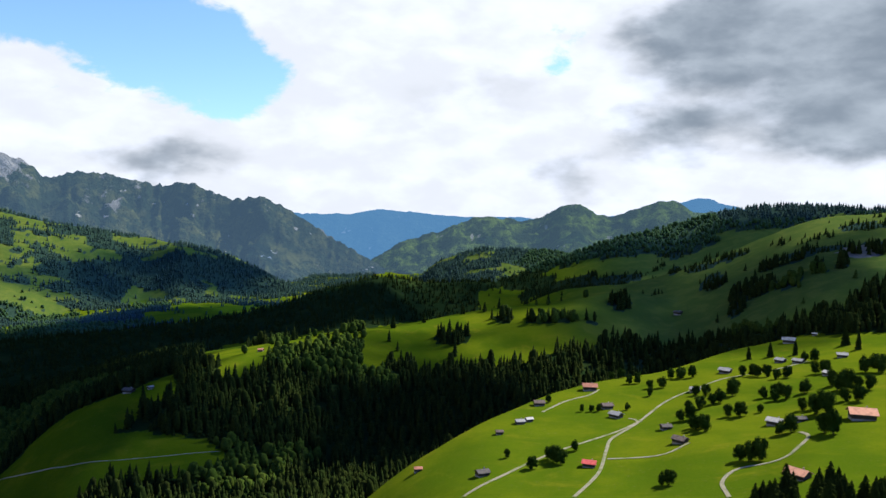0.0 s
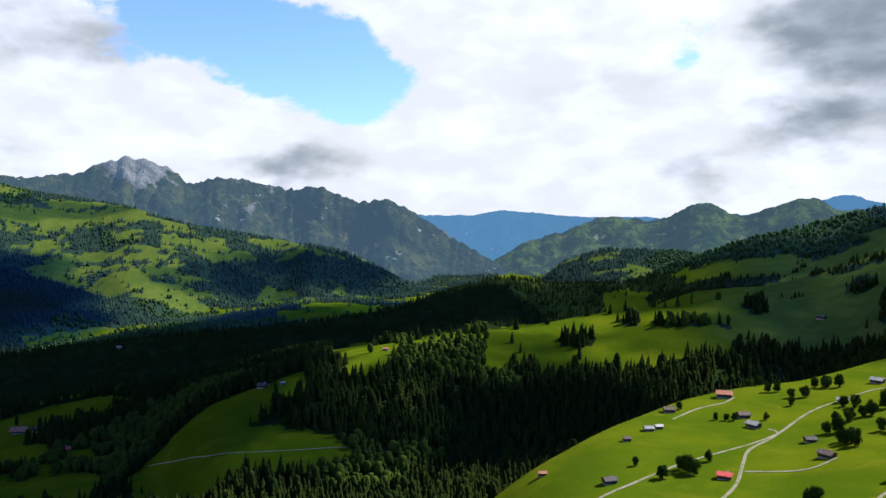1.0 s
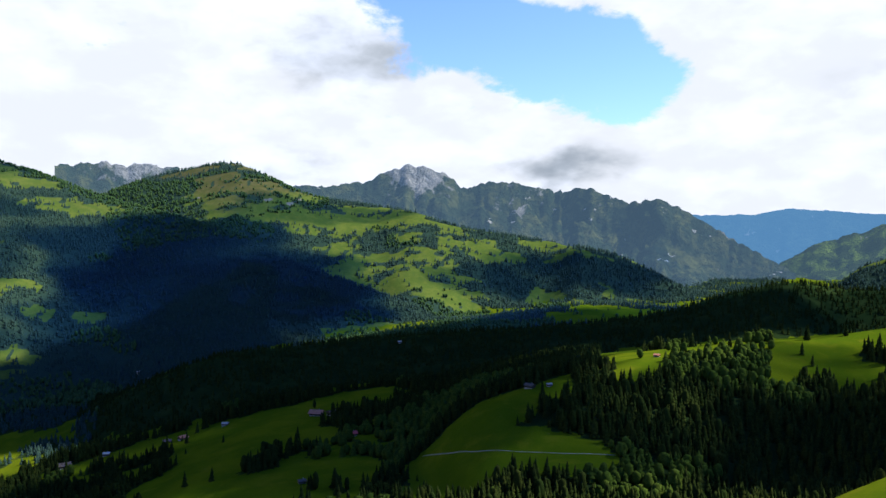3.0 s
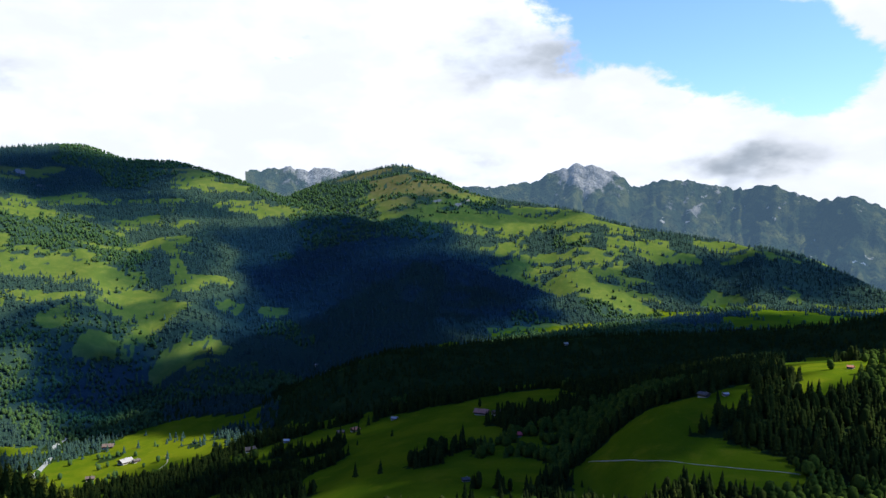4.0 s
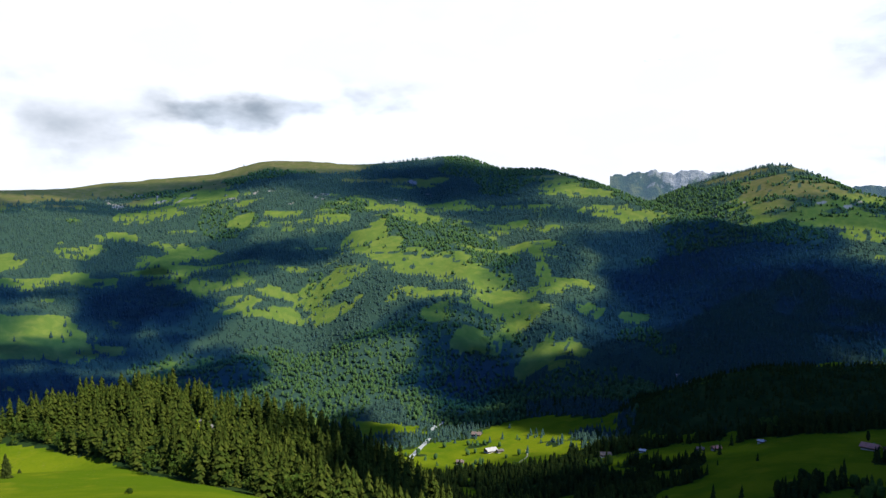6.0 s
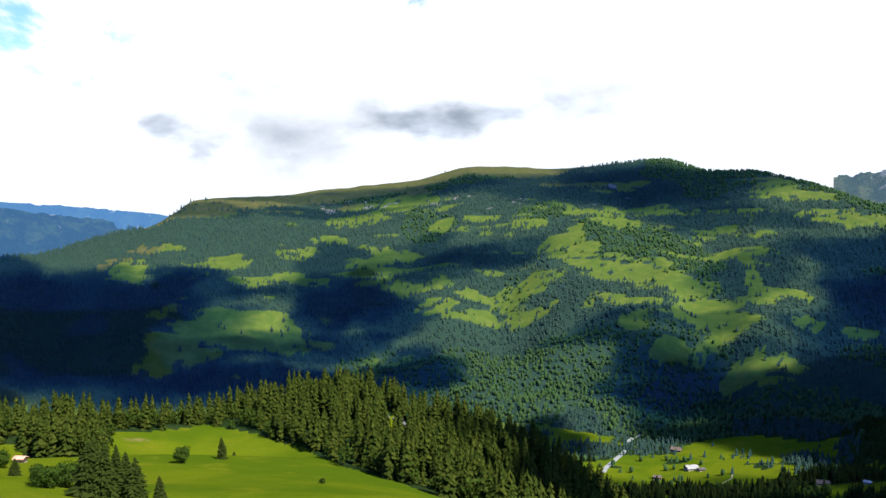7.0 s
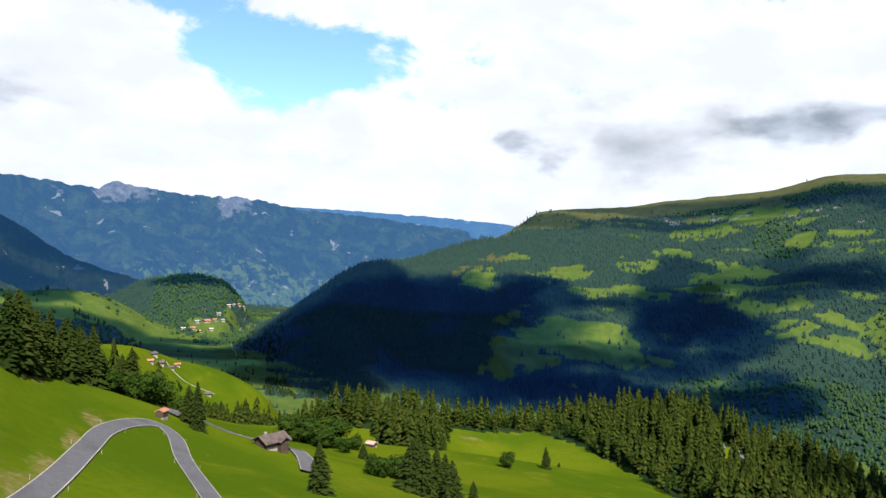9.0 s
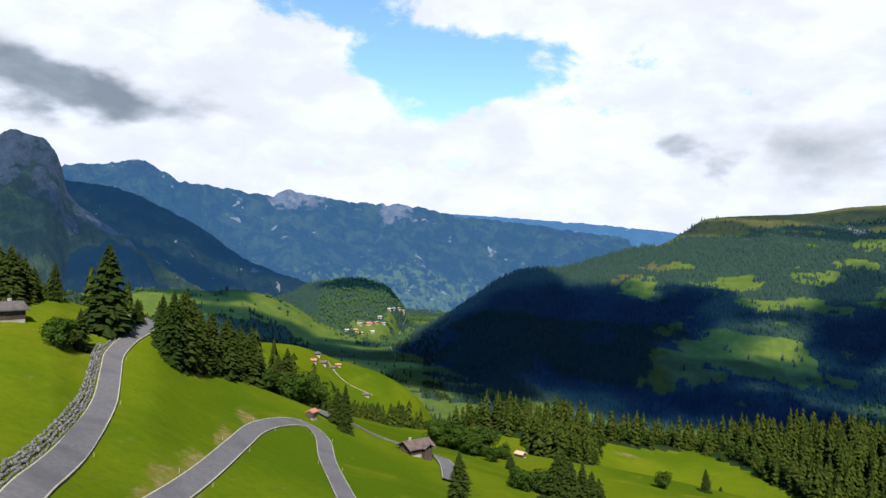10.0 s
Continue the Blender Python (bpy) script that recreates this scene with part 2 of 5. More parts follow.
# Glades on the far slopes and fields in the valley: heading, distance, half-breadth in degrees, half-depth in metres.
OPPOSITE_GLADES = (
    (73.3, 2578, 2.4, 94), (71.2, 2496, 2.7, 62), (68.9, 2391, 4.0, 55), (67.4, 2472, 2.3, 41), (65.3, 2344, 2.2, 55), (63.8, 2228, 2.2, 49), (63.5, 2158, 1.8, 14), (71.5, 2223, 1.8, 17),
    (68.9, 2208, 2.1, 20), (73.9, 2694, 1.7, 44), (93.3, 2716, 2.2, 88), (89.1, 2994, 2.6, 62), (91.2, 2820, 1.7, 36), (83.0, 2834, 1.0, 58), (88.2, 2612, 1.5, 32), (92.9, 2511, 1.9, 38),
    (97.0, 2206, 4.4, 80), (105.3, 2592, 2.2, 104), (103.5, 2754, 1.8, 56),
)
TERRACES = (
    (83.2, 2319, 1.8, 36), (80.9, 2388, 1.3, 24), (77.8, 2363, 2.2, 34), (77.4, 2408, 1.7, 22), (76.2, 2263, 1.8, 19), (80.3, 2270, 2.2, 16), (84.5, 2416, 1.3, 20), (97.9, 2606, 1.5, 44),
    (96.2, 2480, 1.8, 33), (60.2, 2272, 1.1, 47), (60.6, 2378, 0.5, 92), (67.0, 2024, 1.3, 29), (60.1, 1972, 1.5, 44), (76.3, 2808, 1.8, 26), (79.9, 2870, 1.3, 30), (69.9, 2951, 0.9, 46),
    (85.3, 3141, 2.1, 134), (73.1, 2760, 0.9, 28),
)
HIGH_PASTURES = (
    (58.6, 3148, 3.0, 72), (54.9, 2970, 2.6, 62), (70.0, 2846, 1.8, 67), (60.8, 2446, 0.5, 112), (59.0, 2318, 2.3, 34), (57.2, 2187, 1.1, 46), (54.0, 2163, 1.1, 31), (65.9, 2048, 2.1, 34),
    (60.2, 1986, 3.0, 52), (64.0, 2068, 0.9, 10), (59.2, 3213, 2.6, 81), (54.5, 2954, 3.0, 68), (70.3, 2882, 1.3, 102),
)
GREEN_SLOPE_GLADES = (
    (45.0, 3176, 2.3, 124), (42.0, 3107, 1.8, 88), (47.3, 3360, 2.1, 62), (39.0, 3083, 1.3, 57), (36.0, 2905, 2.2, 115), (39.5, 2798, 1.3, 32), (34.8, 3015, 2.5, 66), (31.1, 2736, 1.1, 42),
    (31.8, 2865, 0.9, 69), (26.2, 2718, 3.4, 98), (29.9, 2560, 1.8, 68), (34.0, 2624, 2.5, 42), (36.5, 2700, 1.7, 40), (27.4, 2372, 3.0, 64), (24.2, 2320, 2.5, 84), (21.6, 2576, 0.7, 38),
    (17.5, 2300, 2.5, 110), (19.3, 2394, 1.1, 64), (33.2, 2090, 5.5, 60),
)
VALLEY_GLADES = ((124.6, 2590, 1.9, 55), (122.9, 2700, 0.9, 45), (124.7, 2512, 1.4, 40), (124.6, 2532, 1.0, 30), (134.5, 2430, 2.0, 45), (131.0, 2380, 1.5, 35))
# Copses and crest woods, in the same terms.
COPSES_FAR = (
    # The copses at 85.4 and 84.1 are made up to fill a black patch.
    (16.8, 2646, 5.5, 84), (14.0, 2653, 3.8, 104), (20.4, 2608, 2.5, 88), (48.7, 3189, 2.5, 62), (85.4, 2892, 2.1, 63), (84.1, 2744, 1.2, 50), (67.2, 3368, 2.9, 96), (64.9, 3146, 4.6, 146),
)
COPSES_EAST = (
    (22.6, 795, 1.3, 34), (21.6, 770, 0.7, 30),
    (-6.0, 1092, 0.8, 14), (-9.7, 1088, 1.9, 14), (-12.8, 1096, 0.4, 10), (-14.8, 1190, 0.9, 22), (-21.1, 1328, 0.8, 46), (-24.1, 1196, 1.5, 30), (-26.5, 1176, 0.8, 24), (-23.1, 1140, 0.5, 20),
    (-20.1, 1447, 1.1, 28), (-22.0, 1454, 1.3, 18), (-26.9, 1324, 1.7, 22), (-29.0, 1326, 0.8, 19), (-18.1, 1540, 0.5, 106), (-25.6, 1287, 1.3, 13), (-28.3, 1192, 0.5, 14), (-30.8, 1448, 1.5, 25),
    (-31.1, 1307, 1.2, 35), (-29.6, 1210, 0.4, 18), (2.2, 935, 0.6, 18), (1.1, 932, 0.4, 18), (-2.1, 1020, 1.3, 18),
)
CREST_WOODS = (
    (-12.5, 1818, 4.6, 76), (-16.1, 1834, 2.5, 68), (-20.0, 1906, 4.6, 74), (-24.9, 1882, 3.8, 76), (-18.2, 1795, 2.5, 54), (-11.0, 1586, 4.0, 86), (-7.1, 1694, 2.1, 46), (-26.9, 1928, 1.3, 36),
)
# The upper edge of the wooded gully: heading, distance.
GULLY_TOP = ((4.8, 896), (2.1, 905), (-1.4, 941), (-5.4, 944), (-8.9, 954), (-13.1, 1015), (-17.1, 1085), (-21.1, 1085), (-25.1, 1030), (-27.7, 1005), (-30.4, 1015), (-32.2, 1090), (-40, 1200))
FIELDS = (
    (63.6, 1343, 3.4, 92), (61.5, 1544, 3.8, 89), (43.7, 1087, 6.3, 134), (48.1, 912, 5.0, 82), (36.1, 1177, 4.6, 89), (24.0, 700, 8.5, 48), (39.3, 1864, 2.5, 55),
    (25.5, 800, 4.0, 62), (29.0, 770, 3.5, 55), (37.5, 790, 4.6, 66), (41.0, 960, 4.5, 60), (46.0, 980, 4.0, 55), (21.6, 2469, 1.0, 82), (16.8, 2244, 2.5, 150),
)


# The meadow side of the wood on the knoll: heading, distance.
EDGE = ((64, 300), (80, 318), (85, 337), (87.9, 380), (90.9, 414), (94.2, 494), (97.6, 541), (100.9, 578), (104.6, 548), (107.2, 540), (107.8, 440), (112.3, 445), (112.9, 505), (119, 520), (124, 470), (126.5, 330), (132, 300))


def inside(az, r, spots, jag):
    """How deep a place lies in any of the spots: above 0 inside."""
    deep = np.full(np.shape(r), -9.0)
    for a, d, ha, hd in spots:
        deep = np.maximum(deep, 1 - np.sqrt(((az - a) / ha) ** 2 + ((r - d) / hd) ** 2) + jag)
    return deep


def woods(az, r, owner):
    """How wooded the ground is, 0 to 1."""
    az = wrap(az)
    x, y = -r * np.sin(np.radians(az)), r * np.cos(np.radians(az))
    u, v = np.radians(az) * 2400, r * 1.7
    patch = ripple(u, v, 260, 41, 4, 0.6)
    small = ripple(x, y, 60, 77, 3, 0.6)
    lines = ripple(u, v * 1.6, 120, 55, 3, 0.55)
    az_true = az
    az = az + 2.2 * ripple(x, y, 0.14 * 1800, 15, 3)
    own = np.asarray(OWNERS)[owner]
    crest_r = {k: glide(az_true, [p[0] for p in sorted(c[0])], [p[1] for p in sorted(c[0])]) for k, c in CRESTS.items()}
    w = np.zeros(r.shape)

    def rule(who, value):
        w[own == who] = value[own == who] if np.ndim(value) else value

    mixed = (patch * 0.9 + lines * 0.75 + small * 0.35 + 0.02) * 3
    edge = np.interp(az_true, [e[0] for e in EDGE], [e[1] for e in EDGE]) + 7 * small
    # The open ground: a wooded gully, then fields with copses.
    low = np.where(az < 22, np.where(r < 1180, 1.0, mixed), np.where(r < 650 + 50 * small, 1.0, mixed - 0.35))
    low = np.where((az > 20) & (az < 33) & (r > 752 + 20 * small), 1.0, low)
    low = np.where((az_true > 64) & (az_true < 132), np.where(r > edge, 1.0, -1.0), low)
    low = np.where((az_true > 56) & (r > 1000), mixed - 0.2, low)
    low = np.where((az_true > 50) & (az_true < 70) & (r > 1590 + 40 * small) & (r < 2300), 1.0, low)
    low = np.where((az_true > 123) & (r > 330) & (r < 760), small * 1.6 - 0.75, low)
    low = np.where((az_true > 112) & (r > 1050 + 80 * small), mixed - 0.3, low)
    low = np.where((az_true > 120.5) & (az_true < 129) & (r > 1500) & (r < 2350), mixed - 1.4, low)
    low = np.where((r < 300) | ((r < 430) & (az < 64)) | (az_true < -36), -1.0, low)
    rule("open", low)
    rule("meadow", -1.0)
    back = r - crest_r["ridge_mid"]
    start = np.interp(az, (-40, -16, -12, -5, -3, 4, 5.5, 11, 13, 19, 23, 26), (-70, -70, -120, -150, -130, -110, -22, -22, -62, -70, -60, -20))
    band = 1.0
    start = np.where(az_true > 23.2 + 0.6 * small, 60.0, start)
    rule("ridge_mid", np.where((back < start + 14 * small) | ((back > 22 + 10 * small) & (az_true > 17)), band, mixed * 0.8 - 1.0))
    back = r - crest_r["ridge_dark"]
    rule("ridge_dark", np.where(az_true > -3.5 + small, np.where(back > -20, 0.2 + 0 * r, 1.0), np.where(back > -60 - 30 * patch, 1.0, mixed * 0.4 - 0.8)))
    rule("hill_right", mixed * 0.3 - 1.0)
    # East of the lit wood the gully's trees end at one line below the pastures.
    top = np.interp(az_true, [p[0] for p in sorted(GULLY_TOP)], [p[1] for p in sorted(GULLY_TOP)]) + 26 * small + 12 * ripple(x, y, 25, 71, 2)
    east = (az_true < 4.8) & np.isin(own, ["open", "ridge_mid", "hill_right"])
    w[:] = np.where(east & (r > 480), np.where(r < top, 1.0, mixed * 0.3 - 1.0), w)
    rule("slope_green", mixed + 0.42)
    rule("foothill", mixed + 0.8)
    back = r - crest_r["opposite"]
    bare = np.interp(az_true, (58, 64, 69, 72, 76, 92, 100, 103, 112), (0, 0, 0, -60, -190, -190, -150, -60, 0))
    slope = np.where(back > bare + 60 * patch, -1.0 + mixed * 0.2, 0.55 + 0.5 * mixed)
    slope = np.where((az < 58) | (r < 2050 + 100 * patch), 1.0 + mixed * 0.12, slope)
    slope = np.where(az > 104, 1.0 + mixed * 0.12, slope)
    rule("opposite", slope)
    rule("village_hill", np.where(r < crest_r["village_hill"] - 190 + 60 * small, 1.0, mixed * 0.7 - 0.6))
    rule("wooded_hill", mixed * 0.25 + 0.9)
    rule("farm_hill", np.where((r < 640 + 40 * small) & (az_true < 122.5 + small), 1.0, mixed * 0.5 - 1.2))
    rule("knoll", np.where(r > edge, 1.0, -1.0))
    rule("near_hill", np.where((r > crest_r["near_hill"] + 6) & (r > 200), small + 0.4, -1.0))
    hedge = np.minimum(np.abs(ripple(u, v * 0.8, 230, 83, 3, 0.6)), np.abs(ripple(u + 0.4 * v, v * 1.3, 170, 89, 3, 0.6)) * 1.3)
    bent = az * 0.25 + az_true * 0.75
    clear = inside(bent, r, OPPOSITE_GLADES + TERRACES + HIGH_PASTURES + GREEN_SLOPE_GLADES + VALLEY_GLADES, 0.5 * small + 0.3 * lines) - 1.2 * np.clip(patch - 0.2, 0, 1)
    clear = np.where(hedge < 0.03, -1.0, clear)
    w = np.where((clear > 0) & (r > 1700), np.minimum(w, -0.4), w)
    thick = np.maximum(inside(az_true, r, COPSES_FAR + CREST_WOODS, 0.5 * small), inside(az_true, r, COPSES_EAST, 0.45 * small + 0.1))
    w = np.where(thick > 0, 1.0, w)
    w = np.where(inside(az_true, r, ((97.2, 2215, 4.6, 80),), 0.16 * small) > 0, -0.6, w)
    w = np.where(inside(az_true, r, ((86.9, 548, 0.8, 20),), 0.2 * small) > 0, -0.3, w)
    w = np.where((inside(az_true, r, FIELDS, 0.3 * small) > 0) & (r > 640), -0.8, w)
    return np.clip(w + 0.5, 0, 1)


# ---- materials ----
def material(name, build, rough=0.9, metal=0.0, bump=0.0, bump_scale=1.0, gloss=0.2):
    """build(n, place) gives the colour socket; the relief comes from a fine noise."""
    m = bpy.data.materials.new(name)
    m.use_nodes = True
    n = Nodes(m.node_tree)
    place = n.add("ShaderNodeTexCoord").outputs["Object"]
    bsdf = n.add("ShaderNodeBsdfPrincipled", {"Roughness": rough, "Metallic": metal, "Specular IOR Level": gloss})
    n.put(bsdf.inputs["Base Color"], build(n, place))
    if bump:
        b = n.add("ShaderNodeBump", {"Height": n.noise(place, bump_scale, 6.0, 0.6), "Strength": bump, "Distance": 1.0})
        n.put(bsdf.inputs["Normal"], b.outputs[0])
    out = n.add("ShaderNodeOutputMaterial")
    n.put(out.inputs[0], bsdf.outputs[0])
    return m


def speckled(a, b, scale=1.0, c=None, big=0.1):
    """Two tones by a fine noise, a third by a broad one."""

    def build(n, place):
        col = n.mix(n.ramp(n.noise(place, scale, 6.0, 0.6), 0.35, 0.65), (*a, 1), (*b, 1))
        if c:
            col = n.mix(n.ramp(n.noise(place, scale * big, 4.0, 0.55), 0.45, 0.7), col, (*c, 1))
        return col

    return build


def leafy(a, b, each=True):
    """Foliage: each tree (or each piece of a joined wood) has its own tone."""

    def build(n, place):
        chance = n.add("ShaderNodeObjectInfo").outputs["Random"] if each else n.add("ShaderNodeNewGeometry").outputs["Random Per Island"]
        col = n.mix(chance, (*a, 1), (*b, 1))
        return n.mix(n.ramp(n.noise(place, 0.7, 5.0, 0.65), 0.3, 0.75), col, (*[v * 0.55 for v in a], 1))

    return build


def ground_colour(n, place):
    wood = n.add("ShaderNodeAttribute", attribute_name="wood").outputs["Fac"]
    stone = n.add("ShaderNodeAttribute", attribute_name="stone").outputs["Fac"]
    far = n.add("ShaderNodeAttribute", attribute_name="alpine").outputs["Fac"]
    broad = n.noise(place, 0.011, 5.0, 0.62)
    mid = n.noise(place, 0.035, 6.0, 0.62, 0.5)
    fine = n.noise(place, 0.5, 5.0, 0.65)
    grass = n.mix(n.ramp(broad, 0.38, 0.62), (0.047, 0.080, 0.0035, 1), (0.080, 0.106, 0.0045, 1))
    grass = n.mix(n.ramp(mid, 0.52, 0.78), grass, (0.102, 0.112, 0.007, 1))
    grass = n.mix(n.math("MULTIPLY", n.ramp(fine, 0.45, 0.75), 0.35), grass, (0.028, 0.062, 0.004, 1))
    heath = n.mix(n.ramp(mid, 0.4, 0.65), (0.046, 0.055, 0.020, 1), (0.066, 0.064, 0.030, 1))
    # Far grass is duller and bluer, haze put into its colour.
    hazed_grass = n.mix(n.ramp(mid, 0.4, 0.65), (0.048, 0.080, 0.017, 1), (0.072, 0.098, 0.021, 1))
    grass = n.mix(n.ramp(far, 0.0, 0.45), grass, hazed_grass)
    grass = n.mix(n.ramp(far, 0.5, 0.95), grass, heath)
    worn = n.add("ShaderNodeAttribute", attribute_name="worn").outputs["Fac"]
    straw = n.mix(n.ramp(fine, 0.35, 0.65), (0.105, 0.095, 0.018, 1), (0.165, 0.138, 0.055, 1))
    grass = n.mix(n.ramp(n.math("ADD", n.math("MULTIPLY", worn, 0.32), n.noise(place, 0.3, 6.0, 0.75)), 0.56, 0.86), grass, straw)
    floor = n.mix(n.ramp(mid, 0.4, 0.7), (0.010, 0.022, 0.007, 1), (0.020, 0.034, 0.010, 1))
    # The far forest floor is blued too, standing in for haze.
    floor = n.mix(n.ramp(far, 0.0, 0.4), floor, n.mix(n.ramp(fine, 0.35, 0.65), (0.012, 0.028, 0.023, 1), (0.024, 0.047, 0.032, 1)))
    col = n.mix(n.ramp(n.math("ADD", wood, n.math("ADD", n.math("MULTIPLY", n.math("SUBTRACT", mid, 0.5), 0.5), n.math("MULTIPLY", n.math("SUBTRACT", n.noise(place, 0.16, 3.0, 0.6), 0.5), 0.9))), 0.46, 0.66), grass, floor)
    scree = n.mix(n.ramp(fine, 0.3, 0.7), (0.085, 0.085, 0.078, 1), (0.15, 0.147, 0.138, 1))
    return n.mix(n.ramp(n.math("ADD", stone, n.math("MULTIPLY", n.math("SUBTRACT", mid, 0.5), 0.8)), 0.45, 0.6), col, scree)


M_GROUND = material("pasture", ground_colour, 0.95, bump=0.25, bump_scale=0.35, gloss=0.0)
M_SPRUCE = material("spruce_needles", leafy((0.017, 0.029, 0.006), (0.030, 0.040, 0.008)), 0.9, gloss=0.0)
M_KNOLL = material("knoll_spruce_needles", leafy((0.022, 0.036, 0.006), (0.052, 0.062, 0.010), False), 0.9, gloss=0.0)
M_EDGE = material("edge_leaves", leafy((0.024, 0.046, 0.007), (0.050, 0.070, 0.012), False), 0.9, gloss=0.0)
M_LEAF = material("broad_leaves", leafy((0.022, 0.046, 0.007), (0.040, 0.066, 0.010)), 0.85, gloss=0.0)
M_WOOD_FAR = material("spruce_wood", leafy((0.013, 0.024, 0.006), (0.028, 0.036, 0.008), False), 0.9, gloss=0.0)
M_LEAF_FAR = material("mixed_wood", leafy((0.030, 0.054, 0.009), (0.052, 0.074, 0.012), False), 0.9, gloss=0.0)
# Haze is put into the far spruces as a paler, bluer base colour.
M_SLOPE_WOOD = material("hazed_spruce_wood", leafy((0.019, 0.041, 0.033), (0.031, 0.057, 0.038), False), 0.9, gloss=0.0)
M_SLOPE_LEAF = material("hazed_mixed_wood", leafy((0.028, 0.062, 0.019), (0.046, 0.080, 0.022), False), 0.9, gloss=0.0)
# A blue sheen stands in for haze on the far woods.
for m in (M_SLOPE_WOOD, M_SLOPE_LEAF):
    haze_sheen = m.node_tree.nodes["Principled BSDF"].inputs
    haze_sheen["Sheen Weight"].default_value, haze_sheen["Sheen Roughness"].default_value, haze_sheen["Sheen Tint"].default_value = 0.05, 0.5, (0.3, 0.6, 1.0, 1)
M_BARK = material("bark", speckled((0.06, 0.045, 0.03), (0.10, 0.08, 0.06), 2.0), 0.95, bump=0.4, bump_scale=6)


def tinted_vapour(name, tint):
    """Unseen cloud, passes less daylight where thick; blue tint colours the shade as haze."""
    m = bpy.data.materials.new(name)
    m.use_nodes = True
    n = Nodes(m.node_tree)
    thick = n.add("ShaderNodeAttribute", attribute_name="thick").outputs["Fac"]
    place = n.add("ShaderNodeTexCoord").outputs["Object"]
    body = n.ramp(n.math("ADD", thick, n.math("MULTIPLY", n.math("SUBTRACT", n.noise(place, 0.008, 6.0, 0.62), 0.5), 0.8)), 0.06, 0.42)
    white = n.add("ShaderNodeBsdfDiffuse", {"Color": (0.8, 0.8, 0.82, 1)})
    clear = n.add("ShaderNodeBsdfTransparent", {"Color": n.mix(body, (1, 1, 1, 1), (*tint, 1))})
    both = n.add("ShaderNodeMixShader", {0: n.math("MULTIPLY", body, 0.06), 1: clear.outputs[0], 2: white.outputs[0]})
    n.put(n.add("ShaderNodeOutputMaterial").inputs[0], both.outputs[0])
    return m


M_CLOUD_HEAVY, M_CLOUD, M_CLOUD_THIN = tinted_vapour("heavy_shade_cloud", (0.14, 0.18, 0.26)), tinted_vapour("cloud", (0.33, 0.49, 0.84)), tinted_vapour("thin_shade_cloud", (0.60, 0.70, 0.86))
M_CLOUD_PALE = tinted_vapour("pale_shade_cloud", (0.60, 0.64, 0.66))
M_ASPHALT = material("asphalt", speckled((0.088, 0.085, 0.087), (0.112, 0.108, 0.106), 1.2, (0.072, 0.070, 0.071), 0.08), 0.9, bump=0.2, bump_scale=8)
M_GRAVEL = material("gravel", speckled((0.17, 0.16, 0.10), (0.24, 0.22, 0.15), 0.8, (0.10, 0.13, 0.03), 0.15), 0.95, bump=0.4, bump_scale=5)
M_LINE = material("road_paint", speckled((0.28, 0.26, 0.17), (0.36, 0.335, 0.23), 0.6), 0.8)
M_WATER = material("river", speckled((0.20, 0.22, 0.21), (0.27, 0.28, 0.26), 0.05, (0.17, 0.19, 0.19), 0.3), 0.35)
M_ROCK = material("limestone", speckled((0.085, 0.083, 0.078), (0.16, 0.157, 0.15), 1.2, (0.06, 0.06, 0.055), 0.3), 0.95, bump=0.5, bump_scale=3)
M_TIMBER = material("dark_timber", speckled((0.045, 0.031, 0.021), (0.080, 0.056, 0.038), 2.0, (0.035, 0.027, 0.02)), 0.85, bump=0.3, bump_scale=4)
M_PLASTER = material("plaster", speckled((0.25, 0.235, 0.21), (0.33, 0.31, 0.28), 1.5, (0.20, 0.18, 0.155)), 0.9)
M_GLASS = material("window_glass", speckled((0.03, 0.035, 0.04), (0.05, 0.055, 0.06), 1.0), 0.15)
ROOFS = {}
for key, a, b in (
    ("rust", (0.30, 0.12, 0.075), (0.38, 0.17, 0.11)), ("red", (0.52, 0.075, 0.065), (0.58, 0.11, 0.09)), ("brown", (0.085, 0.062, 0.052), (0.13, 0.098, 0.082)),
    ("grey", (0.22, 0.215, 0.21), (0.30, 0.295, 0.28)), ("dark", (0.065, 0.058, 0.052), (0.10, 0.09, 0.08)), ("pale", (0.34, 0.325, 0.29), (0.42, 0.40, 0.36)),
    ("orange", (0.52, 0.24, 0.14), (0.60, 0.30, 0.18)), ("clay", (0.48, 0.27, 0.19), (0.54, 0.32, 0.23)),
):
    ROOFS[key] = material(key + "_roof", speckled(a, b, 1.6, tuple(v * 0.75 for v in a), 0.25), 0.85, bump=0.3, bump_scale=3)


# ---- mesh helpers ----
def mesh_from(name, verts, faces_flat, sizes, mat, smooth=True):
    me = bpy.data.meshes.new(name)
    verts = np.asarray(verts, np.float32)
    me.vertices.add(len(verts))
    me.vertices.foreach_set("co", verts.ravel())
    flat = np.asarray(faces_flat, np.int32).ravel()
    me.loops.add(len(flat))
    me.loops.foreach_set("vertex_index", flat)
    count = len(flat) // sizes
    me.polygons.add(count)
    me.polygons.foreach_set("loop_start", np.arange(count, dtype=np.int32) * sizes)
    me.polygons.foreach_set("loop_total", np.full(count, sizes, np.int32))
    me.update(calc_edges=True)
    if smooth:
        me.polygons.foreach_set("use_smooth", np.ones(count, bool))
    me.materials.append(mat)
    return me


def part(name, bm, mat, parent=None, label=""):
    me = bpy.data.meshes.new(name)
    bm.to_mesh(me)
    bm.free()
    me.materials.append(mat)
    ob = new(name, me)
    ob.parent = parent
    return tagged(ob, label=label)


